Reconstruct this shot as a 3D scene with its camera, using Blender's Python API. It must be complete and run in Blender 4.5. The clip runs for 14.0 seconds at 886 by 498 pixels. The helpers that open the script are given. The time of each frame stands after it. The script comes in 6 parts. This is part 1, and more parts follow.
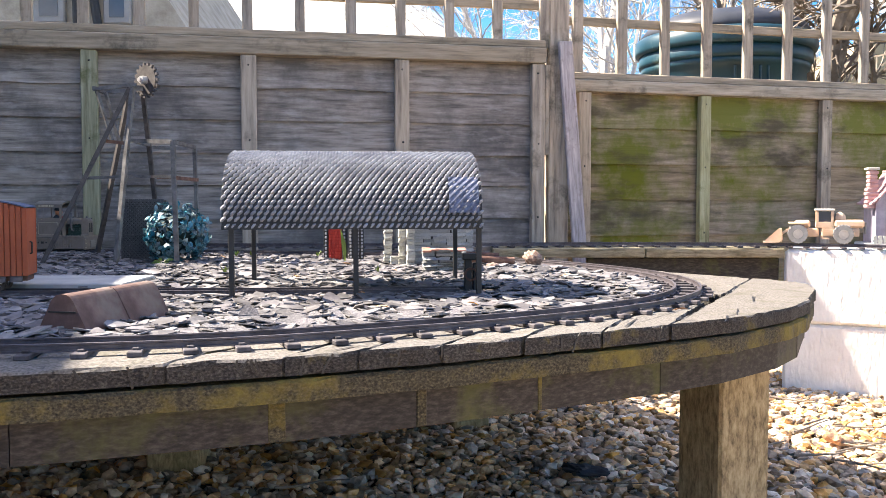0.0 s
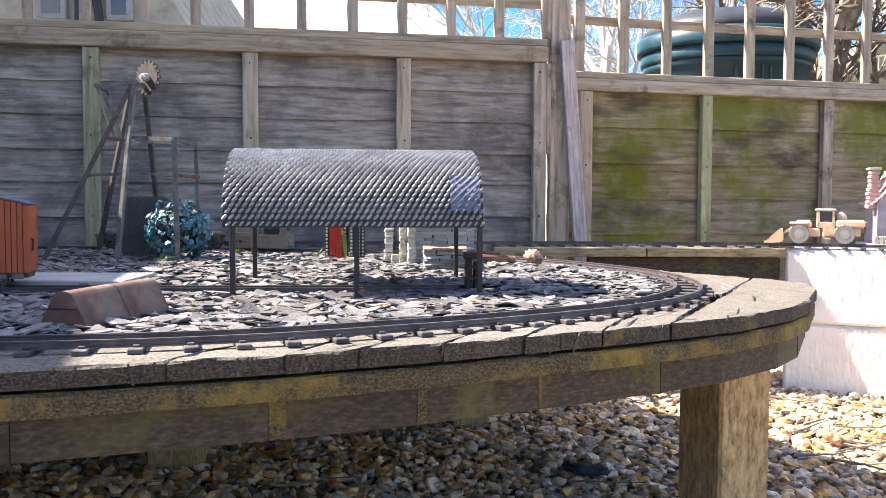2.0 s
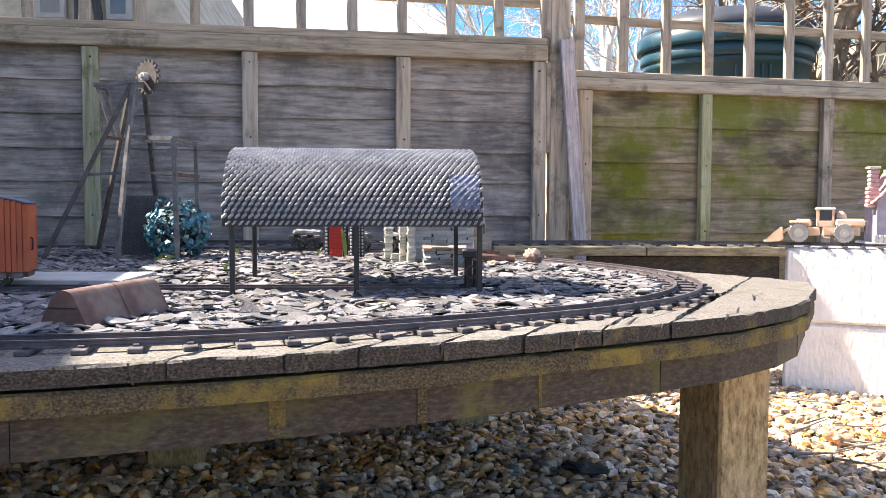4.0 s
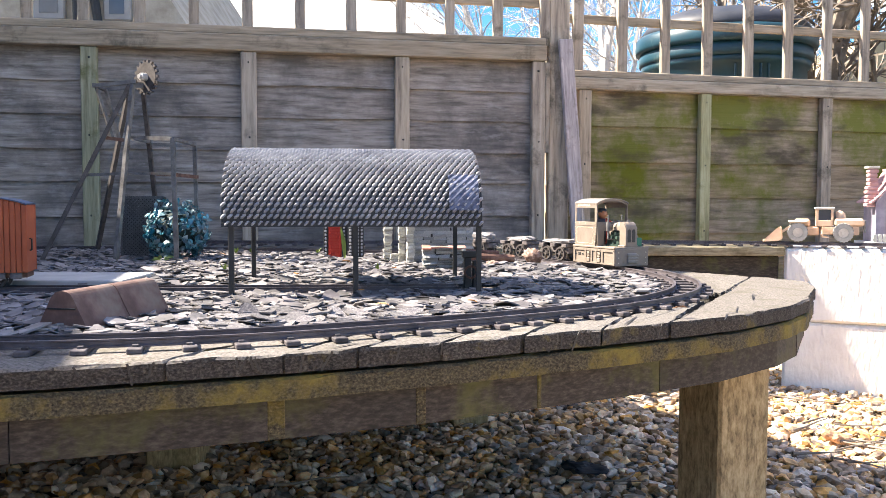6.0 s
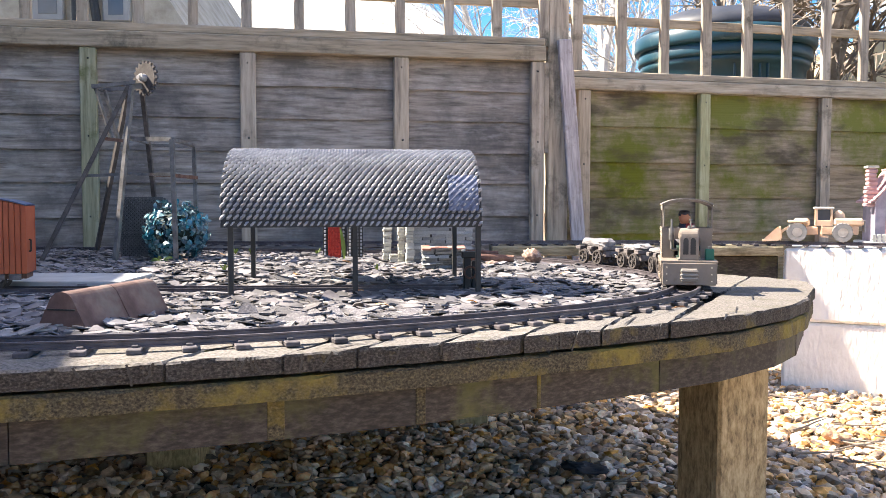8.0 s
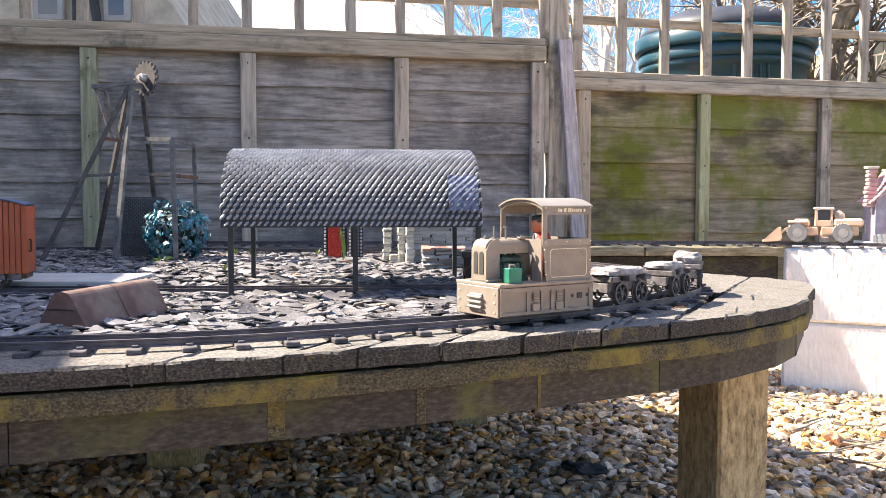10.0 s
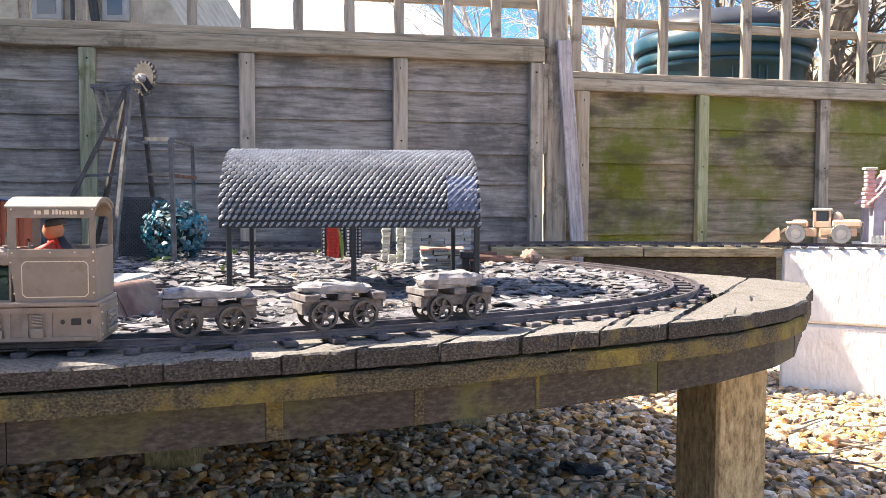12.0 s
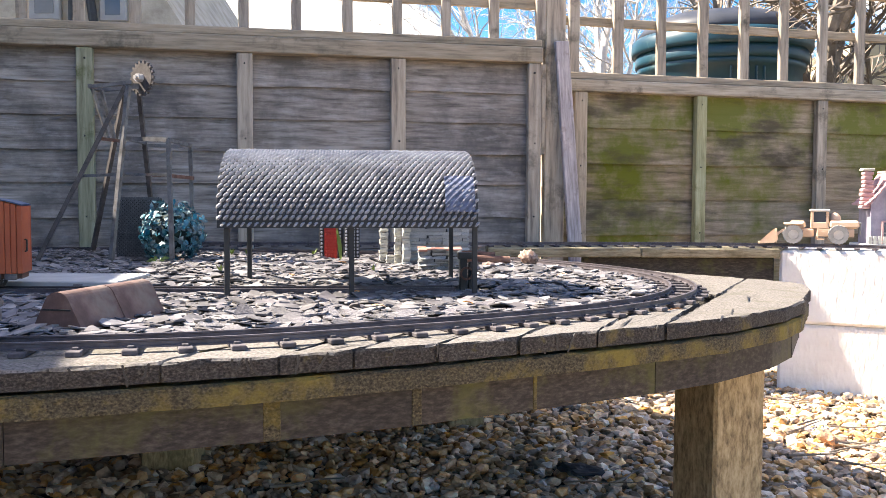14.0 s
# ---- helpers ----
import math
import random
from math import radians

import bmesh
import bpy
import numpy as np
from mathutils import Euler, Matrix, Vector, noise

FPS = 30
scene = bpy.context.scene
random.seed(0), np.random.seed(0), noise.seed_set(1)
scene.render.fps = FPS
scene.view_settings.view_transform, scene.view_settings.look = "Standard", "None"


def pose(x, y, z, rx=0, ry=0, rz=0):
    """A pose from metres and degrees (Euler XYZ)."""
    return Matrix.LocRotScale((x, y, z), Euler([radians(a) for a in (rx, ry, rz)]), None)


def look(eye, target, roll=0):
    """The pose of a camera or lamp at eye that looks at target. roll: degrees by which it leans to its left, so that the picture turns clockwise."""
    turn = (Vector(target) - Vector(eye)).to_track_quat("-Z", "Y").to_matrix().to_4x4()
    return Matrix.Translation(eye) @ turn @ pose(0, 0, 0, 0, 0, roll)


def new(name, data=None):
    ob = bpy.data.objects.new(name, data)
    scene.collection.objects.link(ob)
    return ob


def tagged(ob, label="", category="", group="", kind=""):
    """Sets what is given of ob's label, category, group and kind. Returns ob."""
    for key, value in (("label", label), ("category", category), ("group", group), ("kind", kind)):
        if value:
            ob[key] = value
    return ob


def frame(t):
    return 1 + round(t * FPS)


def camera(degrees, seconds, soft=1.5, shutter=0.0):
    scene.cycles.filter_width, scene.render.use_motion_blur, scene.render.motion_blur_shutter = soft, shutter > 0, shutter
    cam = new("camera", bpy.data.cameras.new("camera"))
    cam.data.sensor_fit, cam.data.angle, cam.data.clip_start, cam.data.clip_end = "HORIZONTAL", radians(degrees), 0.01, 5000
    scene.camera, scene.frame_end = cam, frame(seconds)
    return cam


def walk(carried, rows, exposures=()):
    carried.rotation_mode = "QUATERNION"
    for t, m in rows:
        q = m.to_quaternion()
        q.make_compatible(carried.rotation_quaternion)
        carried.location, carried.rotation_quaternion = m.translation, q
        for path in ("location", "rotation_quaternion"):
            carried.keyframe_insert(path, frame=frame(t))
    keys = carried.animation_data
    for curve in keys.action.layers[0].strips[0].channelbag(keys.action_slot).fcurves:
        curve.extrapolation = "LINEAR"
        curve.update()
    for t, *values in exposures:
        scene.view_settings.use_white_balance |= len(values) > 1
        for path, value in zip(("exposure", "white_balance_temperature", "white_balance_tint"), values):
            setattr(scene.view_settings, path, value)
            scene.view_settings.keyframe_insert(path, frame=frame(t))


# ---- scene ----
EYE_Z = 0.519      # eye above the gravel
DECK = 0.380       # top of the layout's deck
RAIL = 0.392       # rail head

cam = camera(53.37, 14.0, soft=0.8)


def cam_row(t, yaw, down, roll):
    return (t, pose(0, 0, EYE_Z, 90 - down, 0, yaw) @ pose(0, 0, 0, 0, 0, -roll))


# a phone held almost still: small turns only
walk(cam, [cam_row(*r) for r in (
    (0.0, 0.000, 3.083, 0.000), (0.5, 0.049, 3.086, -0.065), (1.0, 0.085, 3.114, -0.120), (1.5, 0.080, 3.149, -0.185),
    (2.0, 0.059, 3.180, -0.225), (2.5, 0.045, 3.221, -0.260), (3.0, 0.036, 3.243, -0.248), (5.5, 0.037, 3.236, -0.128),
    (6.0, -0.011, 3.236, -0.128), (6.5, -0.037, 3.230, -0.115), (7.0, -0.043, 3.214, -0.072), (7.5, -0.051, 3.213, -0.055),
    (8.0, -0.047, 3.214, -0.042), (10.5, -0.050, 3.189, -0.088), (11.0, -0.075, 3.175, -0.105), (11.5, -0.091, 3.174, -0.128),
    (12.0, -0.136, 3.171, -0.158), (12.5, -0.185, 3.140, -0.205), (13.0, -0.205, 3.124, -0.252), (13.5, -0.235, 3.130, -0.236),
    (14.0, -0.275, 3.139, -0.213))], exposures=[(0.0, 2.1, 7050, 12), (14.0, 2.1, 7050, 12)])

# ---------------------------------------------------------------- light
SUN_TO = Vector((-0.98, 0.20, 1.0)).normalized()     # towards the sun
sun_data = bpy.data.lights.new("sun", "SUN")
sun_data.energy, sun_data.angle, sun_data.color = 5.0, radians(0.53), (1.0, 0.94, 0.84)
sun = new("sun", sun_data)
sun.matrix_basis = look((0, 0, 5), Vector((0, 0, 5)) - SUN_TO)

world = bpy.data.worlds.new("world")
scene.world = world
world.use_nodes = True
wn, wl = world.node_tree.nodes, world.node_tree.links
wn.clear()
w_out, w_bg, w_sky = wn.new("ShaderNodeOutputWorld"), wn.new("ShaderNodeBackground"), wn.new("ShaderNodeTexSky")
w_sky.sky_type, w_sky.sun_disc = "NISHITA", False
w_sky.sun_elevation = math.asin(SUN_TO.z)
w_sky.sun_rotation = math.atan2(SUN_TO.x, SUN_TO.y)
w_sky.air_density, w_sky.ozone_density = 1.0, 2.0
w_tc, w_map = wn.new("ShaderNodeTexCoord"), wn.new("ShaderNodeMapping")
w_map.inputs["Scale"].default_value = (1.0, 1.0, 2.6)
w_map.inputs["Location"].default_value = (0.62, 0.0, 0.1)
w_noise, w_ramp, w_mix = wn.new("ShaderNodeTexNoise"), wn.new("ShaderNodeValToRGB"), wn.new("ShaderNodeMix")
w_noise.inputs["Scale"].default_value, w_noise.inputs["Detail"].default_value = 3.2, 6
w_ramp.color_ramp.elements[0].position, w_ramp.color_ramp.elements[1].position = 0.53, 0.60
w_mix.data_type = "RGBA"
w_mix.inputs["B"].default_value = (5.2, 5.15, 5.1, 1)
wl.new(w_tc.outputs["Generated"], w_map.inputs["Vector"])
wl.new(w_map.outputs["Vector"], w_noise.inputs["Vector"])
wl.new(w_noise.outputs["Fac"], w_ramp.inputs["Fac"])
wl.new(w_ramp.outputs["Color"], w_mix.inputs["Factor"])
w_hue = wn.new("ShaderNodeHueSaturation")
w_hue.inputs["Saturation"].default_value, w_hue.inputs["Value"].default_value = 1.65, 0.64
w_hue.inputs["Hue"].default_value = 0.51
wl.new(w_sky.outputs["Color"], w_hue.inputs["Color"])
wl.new(w_hue.outputs["Color"], w_mix.inputs["A"])
wl.new(w_mix.outputs["Result"], w_bg.inputs["Color"])
w_bg.inputs["Strength"].default_value = 0.12
wl.new(w_bg.outputs["Background"], w_out.inputs["Surface"])


# ---------------------------------------------------------------- materials
def material(name, colors, scale=8.0, stretch=(1, 1, 1), rough=0.8, metal=0.0, bump=0.3, bump_scale=60.0, bump_dist=0.001,
             stain=None, stain_scale=4.0, stain_from=0.55, stain_to=0.68, per_piece=0.0, island=False, spec=0.4, bump_stretch=None,
             detail=6.0, stain_detail=9.0, stain_max=1.0, stain_world=False, stain2=None):
    """A surface: colours run through a noise ramp (grain), stains over it, a fine bump."""
    m = bpy.data.materials.new(name)
    m.use_nodes = True
    n, l = m.node_tree.nodes, m.node_tree.links
    b = n["Principled BSDF"]
    b.inputs["Roughness"].default_value, b.inputs["Metallic"].default_value = rough, metal
    b.inputs["Specular IOR Level"].default_value = spec
    tc, mp = n.new("ShaderNodeTexCoord"), n.new("ShaderNodeMapping")
    mp.inputs["Scale"].default_value = stretch
    info = n.new("ShaderNodeObjectInfo")
    rnd = info.outputs["Random"]
    if island:
        rnd = n.new("ShaderNodeNewGeometry").outputs["Random Per Island"]
    l.new(tc.outputs["Object"], mp.inputs["Vector"])
    if per_piece:
        mul = n.new("ShaderNodeMath")
        mul.operation, mul.inputs[1].default_value = "MULTIPLY", 37.0
        l.new(rnd, mul.inputs[0])
        add = n.new("ShaderNodeCombineXYZ")
        for k in ("X", "Y", "Z"):
            l.new(mul.outputs[0], add.inputs[k])
        l.new(add.outputs[0], mp.inputs["Location"])
    no, ra = n.new("ShaderNodeTexNoise"), n.new("ShaderNodeValToRGB")
    no.inputs["Scale"].default_value, no.inputs["Detail"].default_value, no.inputs["Roughness"].default_value = scale, detail, 0.65
    l.new(mp.outputs["Vector"], no.inputs["Vector"])
    l.new(no.outputs["Fac"], ra.inputs["Fac"])
    els = ra.color_ramp.elements
    while len(els) < len(colors):
        els.new(0.5)
    for k, c in enumerate(colors):
        els[k].position = 0.32 + 0.36 * k / max(1, len(colors) - 1)
        els[k].color = (*c, 1)
    col = ra.outputs["Color"]
    if stain:
        sn, sr, mx = n.new("ShaderNodeTexNoise"), n.new("ShaderNodeValToRGB"), n.new("ShaderNodeMix")
        sn.inputs["Scale"].default_value, sn.inputs["Detail"].default_value, sn.inputs["Roughness"].default_value = stain_scale, stain_detail, 0.68
        sr.color_ramp.elements[0].position, sr.color_ramp.elements[1].position = stain_from, stain_to
        sr.color_ramp.elements[1].color = (stain_max, stain_max, stain_max, 1)
        mx.data_type = "RGBA"
        mx.inputs["B"].default_value = (*stain, 1)
        if per_piece:
            off = n.new("ShaderNodeVectorMath")
            off.operation = "ADD"
            l.new(tc.outputs["Object"], off.inputs[0])
            l.new(info.outputs["Location"] if stain_world else add.outputs[0], off.inputs[1])
            l.new(off.outputs[0], sn.inputs["Vector"])
        else:
            l.new(tc.outputs["Object"], sn.inputs["Vector"])
        l.new(sn.outputs["Fac"], sr.inputs["Fac"])
        l.new(sr.outputs["Color"], mx.inputs["Factor"])
        l.new(col, mx.inputs["A"])
        col = mx.outputs["Result"]
    if stain2:
        c2, scale2, from2, to2, max2 = stain2
        mp3, sn2, sr2, mx2 = n.new("ShaderNodeMapping"), n.new("ShaderNodeTexNoise"), n.new("ShaderNodeValToRGB"), n.new("ShaderNodeMix")
        off2 = n.new("ShaderNodeVectorMath")
        off2.operation = "ADD"
        l.new(tc.outputs["Object"], off2.inputs[0])
        l.new(info.outputs["Location"], off2.inputs[1])
        mp3.inputs["Location"].default_value, mp3.inputs["Scale"].default_value = (7.3, 2.1, 4.4), (0.5, 1, 1.4)
        sn2.inputs["Scale"].default_value, sn2.inputs["Detail"].default_value, sn2.inputs["Roughness"].default_value = scale2, 8, 0.62
        sr2.color_ramp.elements[0].position, sr2.color_ramp.elements[1].position = from2, to2
        sr2.color_ramp.elements[1].color = (max2, max2, max2, 1)
        mx2.data_type = "RGBA"
        mx2.inputs["B"].default_value = (*c2, 1)
        l.new(off2.outputs[0], mp3.inputs["Vector"])
        l.new(mp3.outputs["Vector"], sn2.inputs["Vector"])
        l.new(sn2.outputs["Fac"], sr2.inputs["Fac"])
        l.new(sr2.outputs["Color"], mx2.inputs["Factor"])
        l.new(col, mx2.inputs["A"])
        col = mx2.outputs["Result"]
    if per_piece:
        hs, mr = n.new("ShaderNodeHueSaturation"), n.new("ShaderNodeMapRange")
        mr.inputs["To Min"].default_value, mr.inputs["To Max"].default_value = 1 - per_piece, 1 + per_piece
        l.new(rnd, mr.inputs["Value"])
        l.new(mr.outputs["Result"], hs.inputs["Value"])
        fr, fm = n.new("ShaderNodeMath"), n.new("ShaderNodeMath")
        fm.operation, fm.inputs[1].default_value, fr.operation = "MULTIPLY", 7.31, "FRACT"
        sm = n.new("ShaderNodeMapRange")
        sm.inputs["To Min"].default_value, sm.inputs["To Max"].default_value = 1 - per_piece, 1 + per_piece * 0.8
        l.new(rnd, fm.inputs[0])
        l.new(fm.outputs[0], fr.inputs[0])
        l.new(fr.outputs[0], sm.inputs["Value"])
        l.new(sm.outputs["Result"], hs.inputs["Saturation"])
        l.new(col, hs.inputs["Color"])
        col = hs.outputs["Color"]
    l.new(col, b.inputs["Base Color"])
    if bump:
        bn, bp = n.new("ShaderNodeTexNoise"), n.new("ShaderNodeBump")
        bn.inputs["Scale"].default_value, bn.inputs["Detail"].default_value = bump_scale, 5
        bp.inputs["Strength"].default_value, bp.inputs["Distance"].default_value = bump, bump_dist
        if bump_stretch:
            mp2 = n.new("ShaderNodeMapping")
            mp2.inputs["Scale"].default_value = bump_stretch
            l.new(tc.outputs["Object"], mp2.inputs["Vector"])
            l.new(mp2.outputs["Vector"], bn.inputs["Vector"])
        else:
            l.new(mp.outputs["Vector"], bn.inputs["Vector"])
        l.new(bn.outputs["Fac"], bp.inputs["Height"])
        l.new(bp.outputs["Normal"], b.inputs["Normal"])
    return m


M_FENCE = material("weathered_fence_board", [(0.115, 0.098, 0.085), (0.29, 0.252, 0.222), (0.44, 0.385, 0.345)], scale=24, stretch=(0.3, 2, 3.2), detail=14,
                   rough=0.85, bump=0.6, bump_scale=60, bump_dist=0.002, bump_stretch=(0.12, 1, 5), stain=(0.085, 0.078, 0.075), stain_scale=4, stain_from=0.45, stain_to=0.62, stain_max=0.75, stain_world=True, stain2=((0.47, 0.44, 0.42), 30, 0.55, 0.70, 0.4), per_piece=0.13)
M_FENCE_MOSS = material("mossy_fence_board", [(0.14, 0.105, 0.068), (0.30, 0.228, 0.155), (0.43, 0.335, 0.24)], scale=24, stretch=(0.3, 2, 3.2), detail=14,
                        rough=0.88, bump=0.6, bump_scale=60, bump_dist=0.002, bump_stretch=(0.12, 1, 5), stain=(0.125, 0.135, 0.008), stain_scale=2.6, stain_from=0.43, stain_max=0.95, stain_world=True, stain2=((0.06, 0.045, 0.03), 5.5, 0.54, 0.66, 0.85),
                        stain_to=0.57, per_piece=0.16)
M_BATTEN = material("fence_batten_wood", [(0.19, 0.16, 0.13), (0.38, 0.32, 0.255), (0.51, 0.44, 0.355)], scale=12, stretch=(6, 6, 0.5), rough=0.85,
                    bump=0.4, bump_scale=50, stain=(0.10, 0.09, 0.07), stain_scale=7, per_piece=0.12)
M_BATTEN_GREEN = material("algae_green_batten", [(0.16, 0.155, 0.09), (0.31, 0.30, 0.18), (0.42, 0.41, 0.28)], scale=12, stretch=(6, 6, 0.5), rough=0.88,
                          bump=0.4, bump_scale=50, stain=(0.13, 0.14, 0.05), stain_scale=9, per_piece=0.12)
M_PLANK = material("silvered_plank", [(0.22, 0.19, 0.185), (0.42, 0.37, 0.37), (0.60, 0.54, 0.53)], scale=18, stretch=(6, 6, 0.5), rough=0.85,
                   bump=0.5, bump_scale=50, stain=(0.20, 0.15, 0.12), stain_scale=9)
M_RAILWOOD = material("fence_rail_wood", [(0.18, 0.15, 0.11), (0.35, 0.29, 0.215), (0.48, 0.40, 0.31)], scale=12, stretch=(0.5, 6, 6), rough=0.85,
                      bump=0.4, bump_scale=50, stain=(0.09, 0.08, 0.06), stain_scale=6, per_piece=0.1)
M_DECK = material("weathered_deck_wood", [(0.05, 0.046, 0.042), (0.15, 0.136, 0.122), (0.235, 0.215, 0.195)], scale=330, stretch=(1, 1, 1), detail=12, rough=0.9,
                  bump=0.9, bump_scale=140, bump_dist=0.002, stain=(0.085, 0.078, 0.05), stain_scale=22, stain_from=0.5, stain_to=0.68, stain_max=0.7, per_piece=0.12)
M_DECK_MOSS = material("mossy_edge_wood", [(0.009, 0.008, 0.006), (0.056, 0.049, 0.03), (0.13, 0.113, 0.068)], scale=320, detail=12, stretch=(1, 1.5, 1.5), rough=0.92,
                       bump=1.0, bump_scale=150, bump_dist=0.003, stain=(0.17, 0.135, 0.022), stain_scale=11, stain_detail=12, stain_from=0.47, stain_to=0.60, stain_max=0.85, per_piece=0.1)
# moss stain over wood whose base is darkened for the edges' shade
M_DECK_EDGE_SHADE = material("mossy_shaded_edge_wood", [(0.006, 0.0057, 0.0053), (0.036, 0.033, 0.030), (0.105, 0.097, 0.087)], scale=340, stretch=(1, 1.2, 1.5), rough=0.92, detail=12,
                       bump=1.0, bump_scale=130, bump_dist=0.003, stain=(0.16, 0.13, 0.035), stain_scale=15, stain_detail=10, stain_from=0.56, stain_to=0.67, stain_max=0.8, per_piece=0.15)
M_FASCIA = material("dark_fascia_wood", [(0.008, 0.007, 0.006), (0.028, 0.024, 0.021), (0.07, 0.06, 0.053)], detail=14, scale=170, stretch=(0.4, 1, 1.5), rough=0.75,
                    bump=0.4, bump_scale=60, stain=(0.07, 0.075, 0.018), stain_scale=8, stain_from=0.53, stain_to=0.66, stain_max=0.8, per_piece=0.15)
M_POST = material("post_wood", [(0.12, 0.088, 0.045), (0.33, 0.25, 0.135), (0.50, 0.40, 0.24)], scale=70, stretch=(2, 2, 0.7), detail=12, rough=0.85, bump=0.5,
                  bump_scale=70, stain=(0.2, 0.17, 0.08), stain_scale=12)
M_BEAM = material("sawn_beam_wood", [(0.12, 0.10, 0.06), (0.27, 0.235, 0.16), (0.40, 0.355, 0.25)], scale=50, stretch=(0.4, 3, 3), rough=0.88, bump=0.5, bump_scale=80,
                  stain=(0.10, 0.085, 0.045), stain_scale=14, stain_from=0.5, stain_to=0.68, stain_max=0.7, per_piece=0.1)
M_SLATE = material("slate_chippings", [(0.028, 0.027, 0.031), (0.13, 0.121, 0.127), (0.29, 0.272, 0.265)], scale=14, rough=0.62, bump=0.35,
                   bump_scale=120, per_piece=0.38, spec=0.5)
M_SLATE_ST = material("slate_bed", [(0.028, 0.027, 0.031), (0.13, 0.121, 0.127), (0.29, 0.272, 0.265)], scale=14, rough=0.65, bump=0.35,
                      bump_scale=120, per_piece=0.4, island=True, spec=0.5)
M_GRAVEL = material("flint_gravel", [(0.11, 0.055, 0.029), (0.55, 0.37, 0.22), (0.82, 0.70, 0.53)], scale=16, rough=0.6, bump=0.3, bump_scale=140,
                    per_piece=0.6, island=True)
M_GRAVEL_P = material("flint_pebble", [(0.11, 0.055, 0.029), (0.55, 0.37, 0.22), (0.82, 0.70, 0.53)], scale=16, rough=0.6, bump=0.3, bump_scale=140,
                      per_piece=0.6)
M_EARTH = material("dark_earth", [(0.03, 0.025, 0.02), (0.08, 0.065, 0.05)], scale=20, rough=0.95, bump=0.8, bump_scale=80, bump_dist=0.004)
M_PLASTIC_RAIL = material("dark_bronze_rail", [(0.055, 0.048, 0.055), (0.14, 0.122, 0.132)], scale=40, rough=0.5, metal=0.3, bump=0.15, bump_scale=200)
M_SLEEPER = material("brown_sleeper", [(0.03, 0.026, 0.029), (0.075, 0.065, 0.07), (0.13, 0.115, 0.12)], scale=60, rough=0.75, bump=0.3, bump_scale=200, per_piece=0.2)
M_WHITE = material("white_render", [(0.72, 0.70, 0.66), (0.83, 0.82, 0.79)], scale=12, rough=0.9, bump=0.9, bump_scale=40, bump_dist=0.006,
                   bump_stretch=(2.0, 2.0, 0.7))
M_LOCO = material("cream_loco_paint", [(0.20, 0.162, 0.128), (0.265, 0.22, 0.18)], scale=45, detail=10, stain=(0.12, 0.085, 0.055), stain_scale=40, stain_from=0.56, stain_to=0.72, stain_max=0.6, rough=0.5, bump=0.05, bump_scale=200)
M_LOCO_D = material("loco_frame_paint", [(0.185, 0.15, 0.12), (0.24, 0.20, 0.165)], scale=45, detail=10, stain=(0.11, 0.078, 0.05), stain_scale=40, stain_from=0.56, stain_to=0.72, stain_max=0.6, rough=0.55, bump=0.05, bump_scale=200)
M_BLACK = material("black_metal", [(0.015, 0.015, 0.016), (0.035, 0.035, 0.035)], scale=30, rough=0.5, bump=0.1, bump_scale=200)
M_STEEL = material("grey_steel", [(0.07, 0.067, 0.065), (0.22, 0.21, 0.205)], scale=40, rough=0.5, metal=0.15, bump=0.15, bump_scale=150,
                   stain=(0.12, 0.06, 0.035), stain_scale=25, stain_from=0.6, stain_to=0.7)
M_IRON = material("dull_grey_iron", [(0.05, 0.043, 0.041), (0.125, 0.11, 0.105)], scale=50, rough=0.6, metal=0.3, bump=0.2, bump_scale=180)
M_WAGWOOD = material("wagon_wood", [(0.055, 0.048, 0.048), (0.115, 0.10, 0.098), (0.19, 0.167, 0.16)], scale=60, stretch=(1, 2, 2), rough=0.8, bump=0.3, bump_scale=200, per_piece=0.1)
M_MESH = material("grey_plastic_mesh", [(0.20, 0.20, 0.215), (0.40, 0.40, 0.415)], scale=30, rough=0.36, bump=0.1, bump_scale=200)
M_GREEN_BOX = material("green_paint", [(0.015, 0.13, 0.085), (0.02, 0.17, 0.11)], scale=30, rough=0.45, bump=0.05)
M_ENGINE = material("green_engine_paint", [(0.018, 0.035, 0.028), (0.045, 0.085, 0.065)], scale=60, rough=0.5, bump=0.2, bump_scale=300)
M_TERRA = material("weathered_terracotta", [(0.075, 0.044, 0.038), (0.135, 0.078, 0.064), (0.21, 0.14, 0.115)], scale=22, rough=0.8, bump=0.3, bump_scale=90,
                   stain=(0.2, 0.17, 0.14), stain_scale=16, stain_from=0.55, stain_to=0.75)
M_VAN = material("orange_van_paint", [(0.36, 0.075, 0.03), (0.45, 0.11, 0.045)], scale=25, rough=0.6, bump=0.1)


# ---------------------------------------------------------------- mesh helpers
def mesh_of(name, bm, mat, smooth=False):
    me = bpy.data.meshes.new(name)
    bmesh.ops.recalc_face_normals(bm, faces=bm.faces)
    if smooth:
        for f in bm.faces:
            f.smooth = True
    bm.to_mesh(me)
    bm.free()
    me.materials.append(mat)
    return me


def part(name, bm, mat, parent, label="", smooth=False, at=None):
    """One mesh object under a thing or under a part."""
    ob = new(name, bm if isinstance(bm, bpy.types.Mesh) else mesh_of(name, bm, mat, smooth))
    ob.parent = parent
    if at is not None:
        ob.matrix_basis = at
    return tagged(ob, label)


def thing(name, label, category, at=None, group="", kind=""):
    ob = new(name)
    ob.empty_display_size = 0.02
    if at is not None:
        ob.matrix_basis = at
    return tagged(ob, label, category, group, kind)


